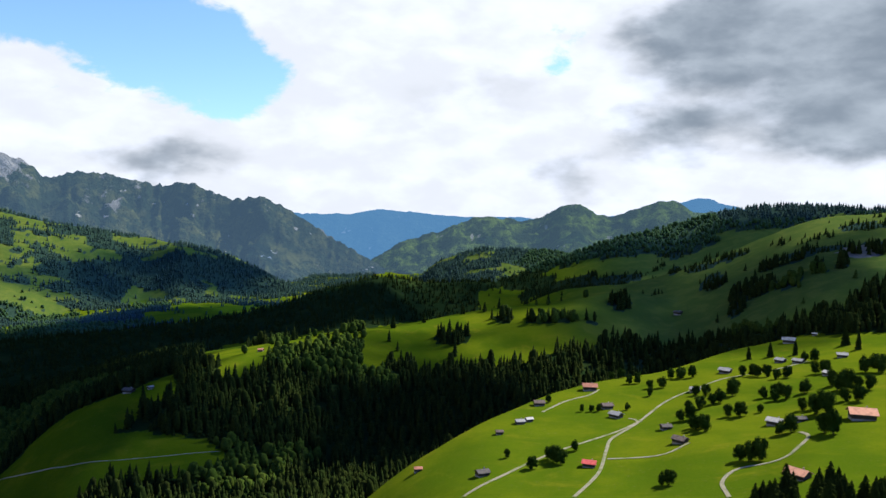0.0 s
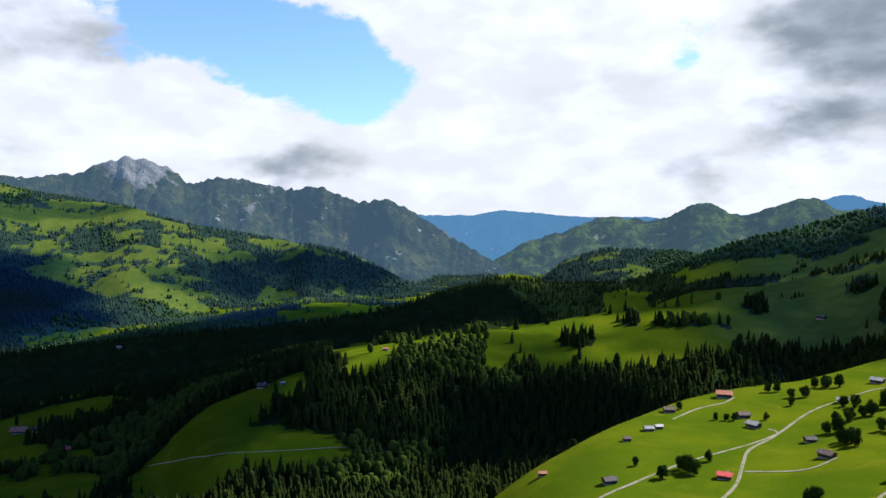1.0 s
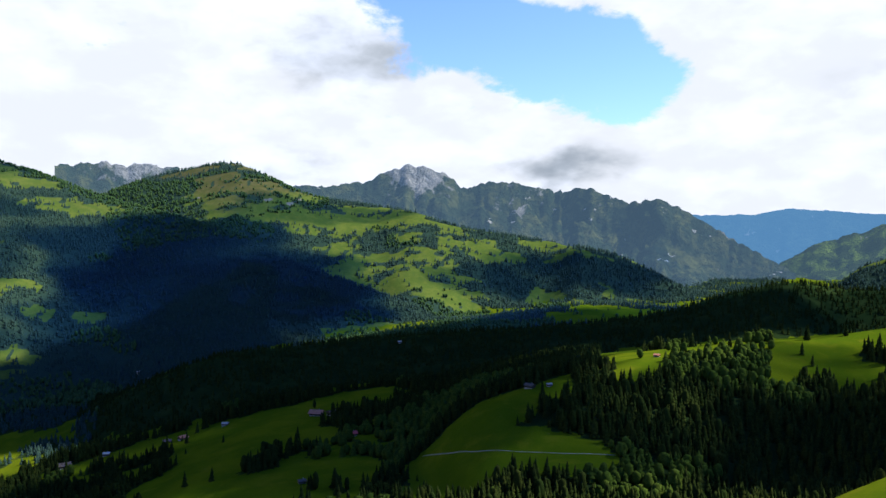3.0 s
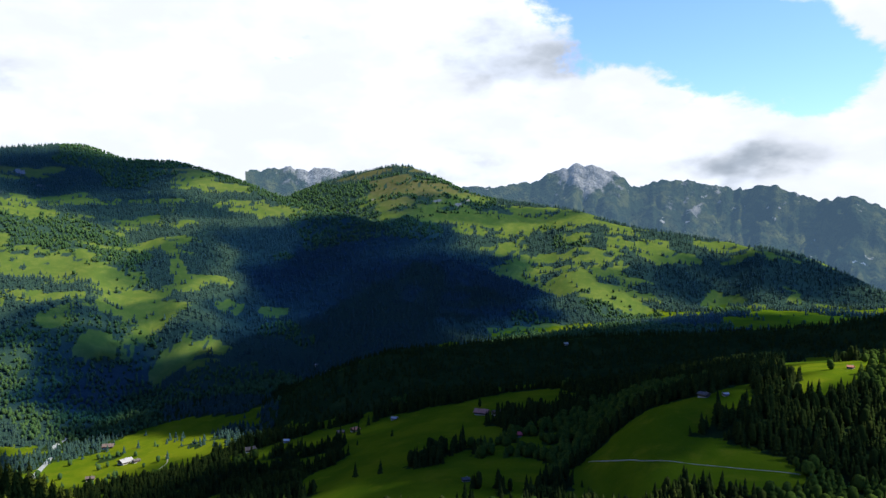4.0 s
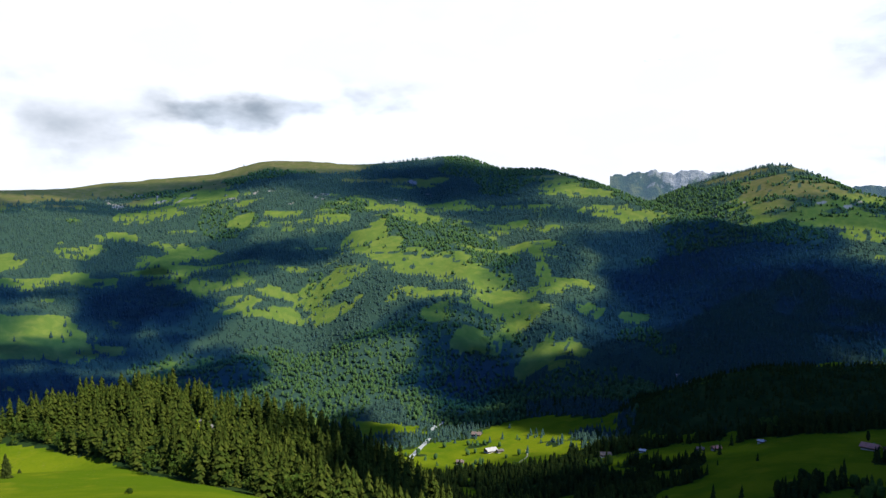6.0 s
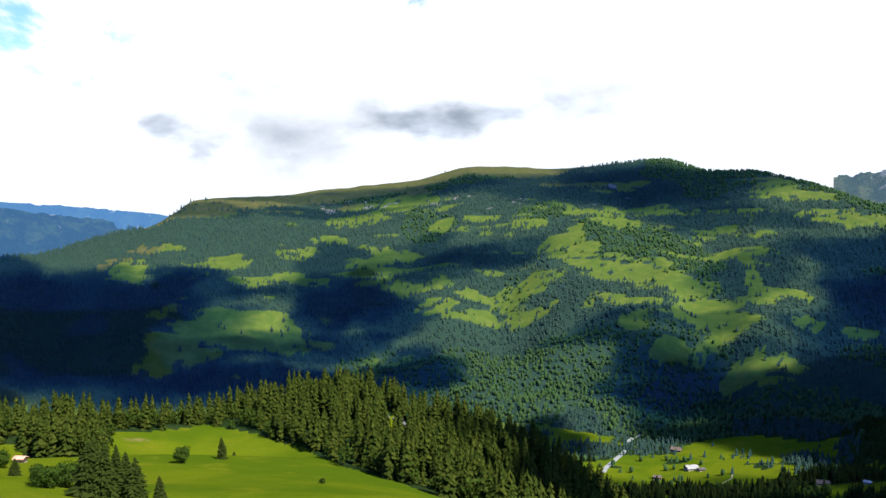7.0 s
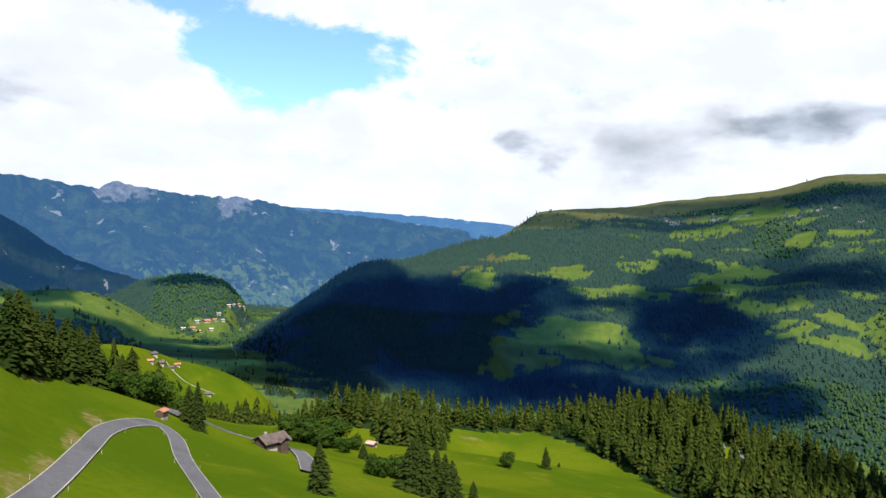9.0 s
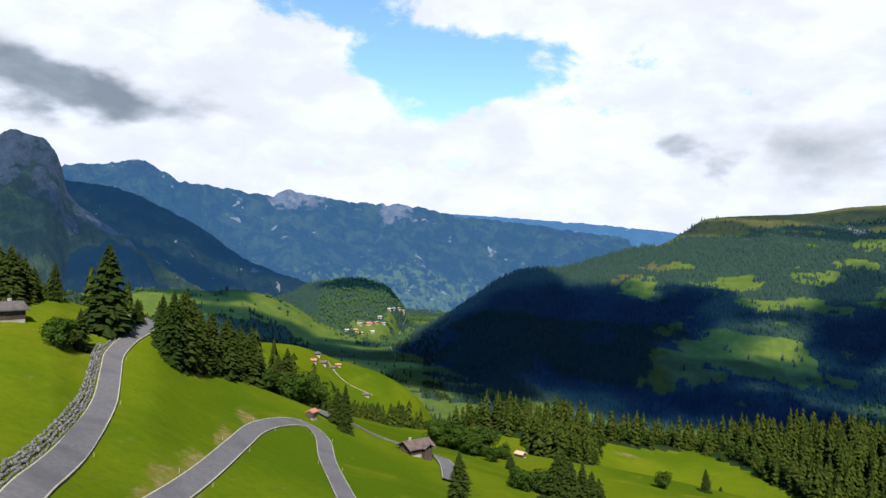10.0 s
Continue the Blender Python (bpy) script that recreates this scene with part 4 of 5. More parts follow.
def build_woods():
    rng = np.random.default_rng(12)
    # Far slopes.
    az, r, z, owner, w = scatter(1300, 3650, 9.6, rng)
    clump = ripple(-r * np.sin(np.radians(az)), r * np.cos(np.radians(az)), 48, 63, 3) > 0.32
    keep = rng.uniform(0, 1, len(r)) < np.where(w > 0.45, 0.35 + 0.65 * w, np.where(z > 130, 0.001, np.where(clump, 0.22, 0.008)))
    # Slopes that face away stay thin.
    ahead = land(az, r + 25)
    keep &= (ahead > z - 22) | (rng.uniform(0, 1, len(r)) < 0.2)
    az, r, z = az[keep], r[keep], z[keep]
    p = np.stack([-r * np.sin(np.radians(az)), r * np.cos(np.radians(az)), z - 0.5], 1)
    # Headings 62 to 80 get extra pale trees, putting sunlight into the colour.
    light = ripple(p[:, 0], p[:, 1], 500, 61, 3) + 0.5 * ((az > 62) & (az < 80) & (r < 2130)) > 0.14
    h = 6 + 13 * rng.beta(2.0, 2.2, len(r))
    blur = az + 2.0 * ripple(p[:, 0], p[:, 1], 120, 57, 2)
    floor = ((blur > 119) & (r < 2350)) | ((blur < 54) & (r < 1750))
    joined_wood("valley_wood", p[floor], h[floor] * 0.8, h[floor] * 0.42, [fir_template(3, 6, s + 30) for s in range(5)], M_WOOD_FAR, "dark spruce wood and copses on the valley floor and lower ridge", rng)
    p, light, h = p[~floor], light[~floor], h[~floor]
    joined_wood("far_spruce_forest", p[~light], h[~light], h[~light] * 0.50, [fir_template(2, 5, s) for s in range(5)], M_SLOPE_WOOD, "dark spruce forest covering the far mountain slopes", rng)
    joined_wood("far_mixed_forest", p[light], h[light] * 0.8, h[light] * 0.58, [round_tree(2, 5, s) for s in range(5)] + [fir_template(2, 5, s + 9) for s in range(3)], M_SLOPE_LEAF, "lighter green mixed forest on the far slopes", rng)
    # The middle distance.
    az, r, z, owner, w = scatter(330, 1300, 6.6, rng)
    keep = rng.uniform(0, 1, len(r)) < np.where(w > 0.5, w, 0.0025 * (r > 650) * (OWNERS.index("meadow") != owner))
    near = (r < 760) & (az > 60)
    az, r, z, near = az[keep], r[keep], z[keep], near[keep]
    p = np.stack([-r * np.sin(np.radians(az)), r * np.cos(np.radians(az)), z - 0.4], 1)
    light = (ripple(p[:, 0], p[:, 1], 160, 67, 3) + np.where((az > 2) & (az < 16) & (r > 780), 0.16, -0.12)) > 0.12
    h = 8 + 17 * rng.beta(2.2, 2.0, len(r))
    h = np.where(near, rng.uniform(13, 29, len(r)), h)
    thin = ~near | (rng.uniform(0, 1, len(r)) < 0.66)
    az, r, z, near, p, light, h = (q[thin] for q in (az, r, z, near, p, light, h))
    a = ~near & ~light
    joined_wood("spruce_forest", p[a], h[a], h[a] * 0.44, [fir_template(5, 8, s) for s in range(6)] + [round_tree(3, 6, 40)], M_WOOD_FAR, "dark spruce forest on the ridge and gully", rng)
    a = ~near & light
    joined_wood("mixed_forest", p[a], h[a] * 0.72, h[a] * 0.52, [round_tree(3, 6, s) for s in range(6)] + [fir_template(4, 7, s + 20) for s in range(4)], M_LEAF_FAR, "sunlit mixed woodland on the ridge slope", rng)
    a = near
    edge = np.interp(az, [e[0] for e in EDGE], [e[1] for e in EDGE])
    leafy_edge = near & (r < edge + 26) & (rng.uniform(0, 1, len(r)) < 0.55)
    joined_wood("knoll_edge_trees", p[leafy_edge], h[leafy_edge] * 0.62, h[leafy_edge] * 0.5, [leafy_tuft(s) for s in range(6)], M_EDGE, "leafy broadleaf trees along the edge of the spruce wood", rng)
    a = near & ~leafy_edge
    joined_wood("knoll_forest", p[a], h[a], h[a] * 0.40, [shaggy_fir(17, 7, s) for s in range(10)], M_KNOLL, "dense spruce wood on the knoll", rng)


build_woods()


# ---- unseen clouds added to shade the land ----
CLOUD_Z = 1500.0
# Heading, distance, half-breadth and half-depth, in metres, of the ground in their shade.
SHADES_DENSE_A = (
    (50.9, 2616, 210, 237), (45.0, 2683, 234, 185), (47.6, 2208, 289, 236), (39.9, 2306, 237, 182), (36.5, 2428, 195, 146), (51.0, 1745, 192, 315), (42.6, 1650, 216, 374), (55.6, 1745, 116, 189),
    (61.5, 1864, 163, 100), (34.0, 2194, 146, 50), (26.1, 1641, 215, 277), (16.6, 1768, 219, 398), (33.2, 1366, 150, 94), (28.1, 1160, 128, 144), (43.0, 1766, 154, 314), (44.9, 2425, 356, 262),
    (47.0, 1848, 203, 350), (37.2, 2188, 191, 137), (18.2, 1823, 267, 436), (26.1, 1371, 170, 114), (6.2, 1443, 189, 65), (28.3, 1131, 99, 197),
)
SHADES_DENSE_B = (
    (117.4, 2158, 188, 122), (113.3, 2344, 188, 216), (109.0, 2274, 218, 261), (103.5, 2290, 100, 201), (101.1, 2478, 91, 82), (104.3, 2034, 195, 67), (113.4, 1979, 218, 119),
    (88.6, 2312, 137, 114), (86.5, 2245, 133, 83), (90.3, 2158, 188, 42), (94.9, 2082, 91, 43), (64.8, 1893, 139, 124), (61.4, 1827, 121, 159), (71.3, 1507, 89, 102),
)
SHADES_THIN_A = (
    (15.1, 2686, 277, 92), (20.4, 2650, 134, 130), (65.5, 3203, 447, 282), (60.0, 2834, 228, 128), (67.6, 2022, 162, 44), (58.2, 2414, 122, 232), (63.3, 2106, 169, 48), (70.3, 2110, 77, 82),
    (67.7, 2015, 88, 96), (63.4, 2054, 151, 58), (79.5, 2587, 154, 101), (84.5, 2629, 133, 157), (74.3, 3178, 532, 218), (64.3, 3175, 305, 283), (84.5, 3192, 279, 140), (91.2, 3048, 266, 60),
    (90.3, 2604, 114, 172), (95.4, 2358, 103, 26), (90.5, 2384, 158, 170), (65.8, 3209, 280, 234), (-21.9, 1867, 205, 85), (-10.1, 1674, 134, 48),
)
SHADES_THIN_B = (
    (-3.7, 1615, 70, 57), (-0.5, 941, 82, 54), (6.6, 898, 27, 58), (-6.0, 890, 78, 46), (14.0, 2704, 179, 108), (-9.1, 1038, 53, 25), (23.3, 746, 104, 32), (-17.7, 1526, 101, 180),
    (-24.4, 1133, 109, 59), (-28.3, 1328, 88, 70), (37.6, 1018, 187, 136), (24.6, 767, 79, 37), (40.9, 1268, 111, 58), (47.4, 1254, 138, 56), (26.9, 809, 89, 79), (40.2, 882, 71, 84),
    (49.7, 1030, 113, 115), (-2.0, 1058, 85, 25), (77.1, 517, 31, 29),
)


def build_shade_cloud(az, r, ha, hr, seed, mat, high=None):
    """A flat-based heap with a bulging top, thick in the middle and torn at the rim."""
    g = spot(az, r)
    g.z = g.z if high is None else high
    c = np.array(g + SUN_WAY * ((CLOUD_Z - g.z) / SUN_WAY.z)) + (0, 0, 7.0 * (seed % 23))
    a = radians(az)
    across, along = np.array((math.cos(a), math.sin(a), 0)), np.array((-math.sin(a), math.cos(a), 0))
    rings, around = 14, 48
    t, q = np.meshgrid(np.linspace(0, 2 * math.pi, around, endpoint=False), np.linspace(0.02, 1.25, rings))
    wavy = 1 + 0.16 * np.sin(3 * t + seed) + 0.10 * np.sin(5 * t + 2 * seed) + 0.05 * np.sin(9 * t + 5 * seed)
    u, v = ha * wavy * q * np.cos(t), hr * wavy * q * np.sin(t)
    thick = np.clip(1.25 - q, 0, 1)
    lumps = 1 + 0.5 * ripple(u + 900 * seed, v, 140, 3, 4)
    flat = c + u[..., None] * across + v[..., None] * along
    top, base = flat.copy(), flat.copy()
    top[..., 2] += thick ** 0.6 * lumps * 0.35 * min(ha, hr) + 1.0
    base[..., 2] -= thick * 12 * lumps
    verts = np.concatenate([top.reshape(-1, 3), base.reshape(-1, 3)])
    i, j = np.meshgrid(np.arange(rings - 1), np.arange(around), indexing="ij")
    k = (j + 1) % around
    up = np.stack([i * around + j, (i + 1) * around + j, (i + 1) * around + k, i * around + k], -1).reshape(-1, 4)
    j = np.arange(around)
    e = (rings - 1) * around
    rim = np.stack([e + j, e + rings * around + j, e + rings * around + (j + 1) % around, e + (j + 1) % around], -1)
    me = mesh_from("cloud", verts, np.concatenate([up, up[:, ::-1] + rings * around, rim]), 4, mat)
    me.attributes.new("thick", "FLOAT", "POINT").data.foreach_set("value", np.tile(thick.ravel(), 2).astype(np.float32))
    tagged(new("cloud", me), "unseen cloud added out of view to shade the land below", "cloud", "clouds", "structure")


# Over the eastern pastures, the near gully and the knoll.
SHADES_NEAR = (
    (-14.0, 1330, 260, 120), (-22.0, 1350, 230, 130), (-27.0, 1230, 190, 110), (-20.0, 1750, 420, 150), (-10.0, 1480, 240, 120), (-31.0, 1150, 120, 120), (-3.0, 1250, 160, 90),
    (-17.0, 1130, 130, 50), (-6.0, 1060, 90, 30), (43.0, 1100, 300, 130), (36.0, 930, 240, 110), (50.0, 960, 240, 120), (47.0, 760, 260, 110), (27.0, 700, 210, 70), (25.0, 730, 190, 80), (78.5, 2620, 170, 110), (83.0, 2520, 180, 110), (86.0, 2420, 130, 90), (38.0, 2950, 330, 90), (24.0, 2520, 240, 80), (100.0, 3050, 200, 90), (93.0, 3200, 260, 80), 
)
SHADES_GULLY = (
    (27.5, 930, 150, 90), (27.0, 1080, 170, 90), (2.0, 760, 90, 90), (-4.0, 830, 90, 70), (72.0, 500, 55, 60), (74.0, 560, 40, 40), (41.0, 1420, 260, 120), (52.0, 1560, 260, 130), (33.0, 1260, 220, 120), (33.0, 830, 120, 70), (32.0, 960, 130, 110), (29.5, 1060, 150, 90), (29.5, 850, 70, 60),
)
SHADES_WEST = (
    (96.5, 2050, 380, 50), (104.1, 2087, 290, 120), (114.3, 2090, 260, 190), (90.8, 2377, 120, 200), (100.4, 2398, 125, 140), (108.2, 2306, 280, 210), (118.4, 2133, 150, 110), 
    (126.0, 2110, 170, 80), (121.0, 1980, 220, 140), (131.0, 2240, 200, 90), (135.5, 2420, 60, 70), (125.5, 2850, 130, 60), (128.5, 2080, 150, 90), (88.0, 1980, 220, 110),
    (93.5, 1960, 220, 105), (99.0, 1955, 250, 105), (105.0, 1955, 250, 110), (111.0, 1950, 220, 120), (83.5, 2000, 120, 110), (117.0, 1750, 160, 150), (136.5, 2300, 110, 60),
)
# Before the far mountains: as above, and the height of what they shade.
SHADES_PEAKS = ((148.0, 2850, 300, 230, 150), (146.5, 2600, 220, 140, -60), (141.5, 3250, 330, 160, 90), (137.5, 3150, 260, 150, 0), (133.0, 3100, 230, 120, -120), (140.0, 2950, 250, 130, -120), (25.0, 3650, 250, 90, 60), (13.0, 3400, 180, 80, -60), (-7.0, 3500, 400, 90, -60))
# Each cloud is placed up-sun of the ground it has to darken.
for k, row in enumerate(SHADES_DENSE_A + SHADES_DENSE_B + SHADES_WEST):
    build_shade_cloud(*row[:2], row[2] * 1.15, row[3] * 1.2, 100 + k, M_CLOUD if row[1] > 1750 else M_CLOUD_HEAVY)
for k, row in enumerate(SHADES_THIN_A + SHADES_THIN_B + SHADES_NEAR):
    build_shade_cloud(*row[:2], row[2] * 1.1, row[3] * 1.1, 200 + k, M_CLOUD_THIN if row[1] > 1800 else M_CLOUD_PALE)
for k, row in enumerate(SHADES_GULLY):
    build_shade_cloud(*row, 300 + k, M_CLOUD_HEAVY)
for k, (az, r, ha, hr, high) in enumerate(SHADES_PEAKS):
    build_shade_cloud(az, r, ha, hr, 340 + k, M_CLOUD if 130 < az < 143 else M_CLOUD_THIN, high)


# ---- roads and tracks ----
def smooth_path(points, step=3.0):
    pts = [np.array(spot(*p)[:2]) for p in points]
    pts = [2 * pts[0] - pts[1]] + pts + [2 * pts[-1] - pts[-2]]
    out = []
    for i in range(1, len(pts) - 2):
        a, b, c, d = pts[i - 1:i + 3]
        count = max(int(np.linalg.norm(c - b) / step), 2)
        for k in range(count):
            t = k / count
            out.append(0.5 * (2 * b + (c - a) * t + (2 * a - 5 * b + 4 * c - d) * t * t + (3 * b - a - 3 * c + d) * t ** 3))
    out.append(pts[-2])
    return np.array(out)


def ribbon(name, line, offset, width, lift, mat, parent=None, thick=0.3):
    """A strip that lies on the ground, level across, with sides."""
    tang = np.gradient(line, axis=0)
    tang /= np.linalg.norm(tang, axis=1)[:, None]
    side = np.stack([tang[:, 1], -tang[:, 0]], 1)
    across = [ground_at(*(line + side * (offset + width * f)).T) for f in (-0.5, 0.5)]
    bm = bmesh.new()
    rows = []
    for k in range(len(line)):
        zl, zr = across[0][k] + lift, across[1][k] + lift
        l, r = line[k] + side[k] * (offset - width / 2), line[k] + side[k] * (offset + width / 2)
        rows.append([bm.verts.new((*l, zl - thick)), bm.verts.new((*l, zl)), bm.verts.new((*r, zr)), bm.verts.new((*r, zr - thick))])
    for a, b in zip(rows, rows[1:]):
        for q in range(3):
            bm.faces.new((a[q], a[q + 1], b[q + 1], b[q]))
    bm.normal_update()
    return part(name, bm, mat, parent)


ROADS = (
    ((152.1, 95), (149.7, 100), (147.8, 106), (145.2, 126), (143.6, 149), (142.7, 168), (142.4, 189), (142.2, 204), (141.4, 219), (140.4, 233), (140.0, 243), (140.6, 249), (142.5, 254)),
    ((144.7, 98), (141.3, 108), (138.7, 122), (135.7, 147), (133.8, 173), (132.5, 197), (130.7, 217), (128.9, 226), (127.8, 217), (127.4, 193), (126.8, 176), (125.9, 156), (124.7, 139), (122.9, 126)),
    ((128.0, 244), (126.6, 256), (125.2, 263), (122.8, 268), (120.9, 266), (119.2, 252), (118.4, 238), (118.1, 218)),
)
TRACKS = (
    ((-15.0, 376), (-16.4, 423), (-16.5, 470), (-16.7, 504), (-18.3, 551), (-17.5, 562)), ((-18.3, 551), (-20.0, 618), (-21.8, 656), (-24.0, 700), (-26.9, 738), (-28.9, 779)),
    ((-18.3, 551), (-16.6, 518), (-14.4, 488), (-11.1, 449), (-8.1, 409), (-5.5, 384)), ((-16.8, 452), (-19.2, 455), (-21.3, 460), (-22.8, 480)),
    ((-27.4, 367), (-26.4, 394), (-27.3, 417), (-30.0, 426), (-30.9, 445), (-31.3, 472), (-30.5, 487)), ((-10.6, 576), (-12.2, 614), (-13.9, 638), (-14.6, 662)),
    ((30.6, 800), (27.8, 741), (25.2, 707), (20.1, 697), (15.5, 703)), ((127.6, 894), (127.2, 879), (126.5, 865), (125.7, 861), (124.2, 864)), ((121.9, 2900), (122.6, 2600), (123.0, 2400), (122.6, 2150)),
    ((62.0, 1375), (62.0, 1321), (63.1, 1271), (62.7, 1225)),
)
for points in ROADS:
    line = smooth_path(points, 2.0)
    high = 0.75 if points[0][0] == 128.0 else 0.35
    road = tagged(ribbon("road", line, 0, 5.6 if high > 0.5 else 4.6, high, M_ASPHALT, thick=high - 0.05), "narrow grey asphalt mountain road with pale edge lines", "road", kind="structure")
    for off in (-2.15, 2.15):
        ribbon("edge_line", line, off * (1.22 if high > 0.5 else 1), 0.18, high + 0.01, M_LINE, road, 0.01)
for points in TRACKS:
    tagged(ribbon("gravel_track", smooth_path(points, 5.0), 0, 0.9 if points[0][0] == 30.6 else 2.2, 0.3, M_GRAVEL), "pale gravel farm track across the meadow", "track", kind="structure")
tagged(ribbon("river", smooth_path(((70.9, 1370), (70.6, 1410), (69.8, 1490), (69.2, 1568), (69.0, 1627), (68.0, 1686)), 8.0), 0, 9, 0.6, M_WATER), "pale milky river on the valley floor", "river", kind="structure")


# ---- houses ----
def box(bm, x0, x1, y0, y1, z0, z1):
    v = [bm.verts.new((x, y, z)) for z in (z0, z1) for x, y in ((x0, y0), (x1, y0), (x1, y1), (x0, y1))]
    for f in ((3, 2, 1, 0), (4, 5, 6, 7), (0, 1, 5, 4), (1, 2, 6, 5), (2, 3, 7, 6), (3, 0, 4, 7)):
        bm.faces.new([v[k] for k in f])


def house(az, r, length, roof, turn=0.0, walls=None, label="", group="houses", foot=0.25):
    """A gabled chalet: plastered base, timber upper walls, overhanging roof, windows, door, chimney."""
    L, W = length * 0.86, length * 0.66
    H = min(max(length * 0.30, 2.2), 4.6)
    rise = W * 0.24
    g = spot(az, r)
    low = min(float(ground_at(g.x + dx, g.y + dy)) for dx in (-L / 2, L / 2) for dy in (-L / 2, L / 2))
    root = new("house")
    root.matrix_world = pose(g.x, g.y, g.z - 0.1, 0, 0, az + turn)
    tagged(root, label or "small timber chalet with a %s gabled roof on the meadow" % roof, "house", group)
    drop = low - g.z - 0.5
    bm = bmesh.new()
    box(bm, -L / 2, L / 2, -W / 2, W / 2, drop, H * foot)
    part("base_wall", bm, M_PLASTER, root)
    bm = bmesh.new()
    prof = ((-W / 2 - 0.05, H * foot), (W / 2 + 0.05, H * foot), (W / 2 + 0.05, H), (0, H + rise), (-W / 2 - 0.05, H))
    ends = [[bm.verts.new((x, y, z)) for y, z in prof] for x in (-L / 2 - 0.05, L / 2 + 0.05)]
    bm.faces.new(ends[0][::-1]), bm.faces.new(ends[1])
    for k in range(5):
        bm.faces.new((ends[0][k], ends[0][(k + 1) % 5], ends[1][(k + 1) % 5], ends[1][k]))
    part("wall", bm, walls or M_TIMBER, root)
    o, t = 0.09 * length, 0.28
    s = rise / (W / 2)
    bm = bmesh.new()
    prof = ((-W / 2 - o, H - o * s), (0, H + rise), (W / 2 + o, H - o * s), (W / 2 + o, H - o * s + t), (0, H + rise + t * 1.2), (-W / 2 - o, H - o * s + t))
    ends = [[bm.verts.new((x, y, z + 0.03)) for y, z in prof] for x in (-L / 2 - o, L / 2 + o)]
    bm.faces.new((ends[0][5], ends[0][4], ends[0][1], ends[0][0])), bm.faces.new((ends[0][4], ends[0][3], ends[0][2], ends[0][1]))
    bm.faces.new((ends[1][0], ends[1][1], ends[1][4], ends[1][5])), bm.faces.new((ends[1][1], ends[1][2], ends[1][3], ends[1][4]))
    for k in range(6):
        bm.faces.new((ends[0][k], ends[0][(k + 1) % 6], ends[1][(k + 1) % 6], ends[1][k]))
    bmesh.ops.recalc_face_normals(bm, faces=bm.faces)
    part("roof", bm, ROOFS[roof], root)
    if length > 7:
        bm = bmesh.new()
        box(bm, L * 0.18, L * 0.18 + 0.7, W * 0.1, W * 0.1 + 0.7, H, H + rise + 1.0)
        part("chimney", bm, M_PLASTER, root)
    if r < 1000:
        n = max(int(L / 3), 1)
        for y in (-W / 2 - 0.09, W / 2 + 0.05):
            for k in range(n):
                x = -L / 2 + (k + 0.5) * L / n
                bm = bmesh.new()
                box(bm, x - 0.5, x + 0.5, y, y + 0.04, H * 0.45, H * 0.45 + 1.0)
                part("window", bm, M_GLASS, root)
        bm = bmesh.new()
        box(bm, -L / 2 - 0.1, -L / 2 - 0.055, -0.55, 0.55, 0.1, min(2.05, H))
        part("door", bm, M_TIMBER, root)
    return root


HOUSES_MEADOW = (
    (-13.9, 661, 15.5, "rust"), (-10.2, 599, 11.0, "brown"), (-9.0, 539, 8.7, "grey"), (-9.7, 546, 7.2, "pale"), (-7.5, 508, 6.7, "brown"), (-15.6, 593, 11.3, "brown"), (-16.5, 565, 11.6, "grey"),
    (-15.5, 436, 10.2, "red"), (-6.8, 416, 9.8, "dark"), (-1.0, 467, 6.9, "rust"), (-20.6, 529, 9.3, "dark"), (-22.1, 483, 11.3, "brown"), (-21.9, 646, 10.4, "grey"), (-23.6, 728, 12.8, "grey"),
    (-27.2, 888, 16.0, "grey"), (-28.7, 931, 6.8, "grey"), (-30.7, 686, 10.0, "pale"), (-28.3, 772, 11.3, "grey"),
)
HOUSES_EAST = (
    (-28.5, 521, 12.2, "pale"), (-30.2, 522, 8.4, "dark"), (-34.2, 516, 18.9, "orange"), (-32.0, 382, 12.9, "orange"),
    (-22.3, 885, 12.0, "pale"), (-27.1, 780, 11.4, "grey"), (-31.0, 790, 11.6, "grey"), (-18.9, 1204, 12.3, "dark"), (22.2, 843, 13.6, "dark"), (20.7, 842, 7.4, "grey"), (12.7, 945, 8.8, "rust"),
)
HOUSES_VALLEY = (
    (38.7, 1099, 20.9, "rust"), (37.5, 1090, 16.0, "brown"), (36.1, 943, 15.2, "red"), (53.5, 1245, 10.9, "pale"), (48.4, 1188, 13.9, "rust"), (49.5, 1195, 12.2, "brown"), (56.2, 1247, 18.3, "brown"),
    (57.0, 1280, 11.2, "grey"), (32.3, 1468, 9.7, "pale"), (40.1, 749, 9.9, "dark"), (64.7, 1395, 22.5, "grey"), (64.0, 1384, 12.2, "dark"), (65.7, 1546, 20.4, "brown"), (67.0, 1344, 13.8, "brown"),
    (45.4, 1185, 10.4, "grey"), (49.3, 1824, 12.0, "grey"), (50.2, 1843, 12.1, "grey"), (48.8, 1805, 11.9, "pale"), (51.0, 1896, 11.1, "grey"),
)
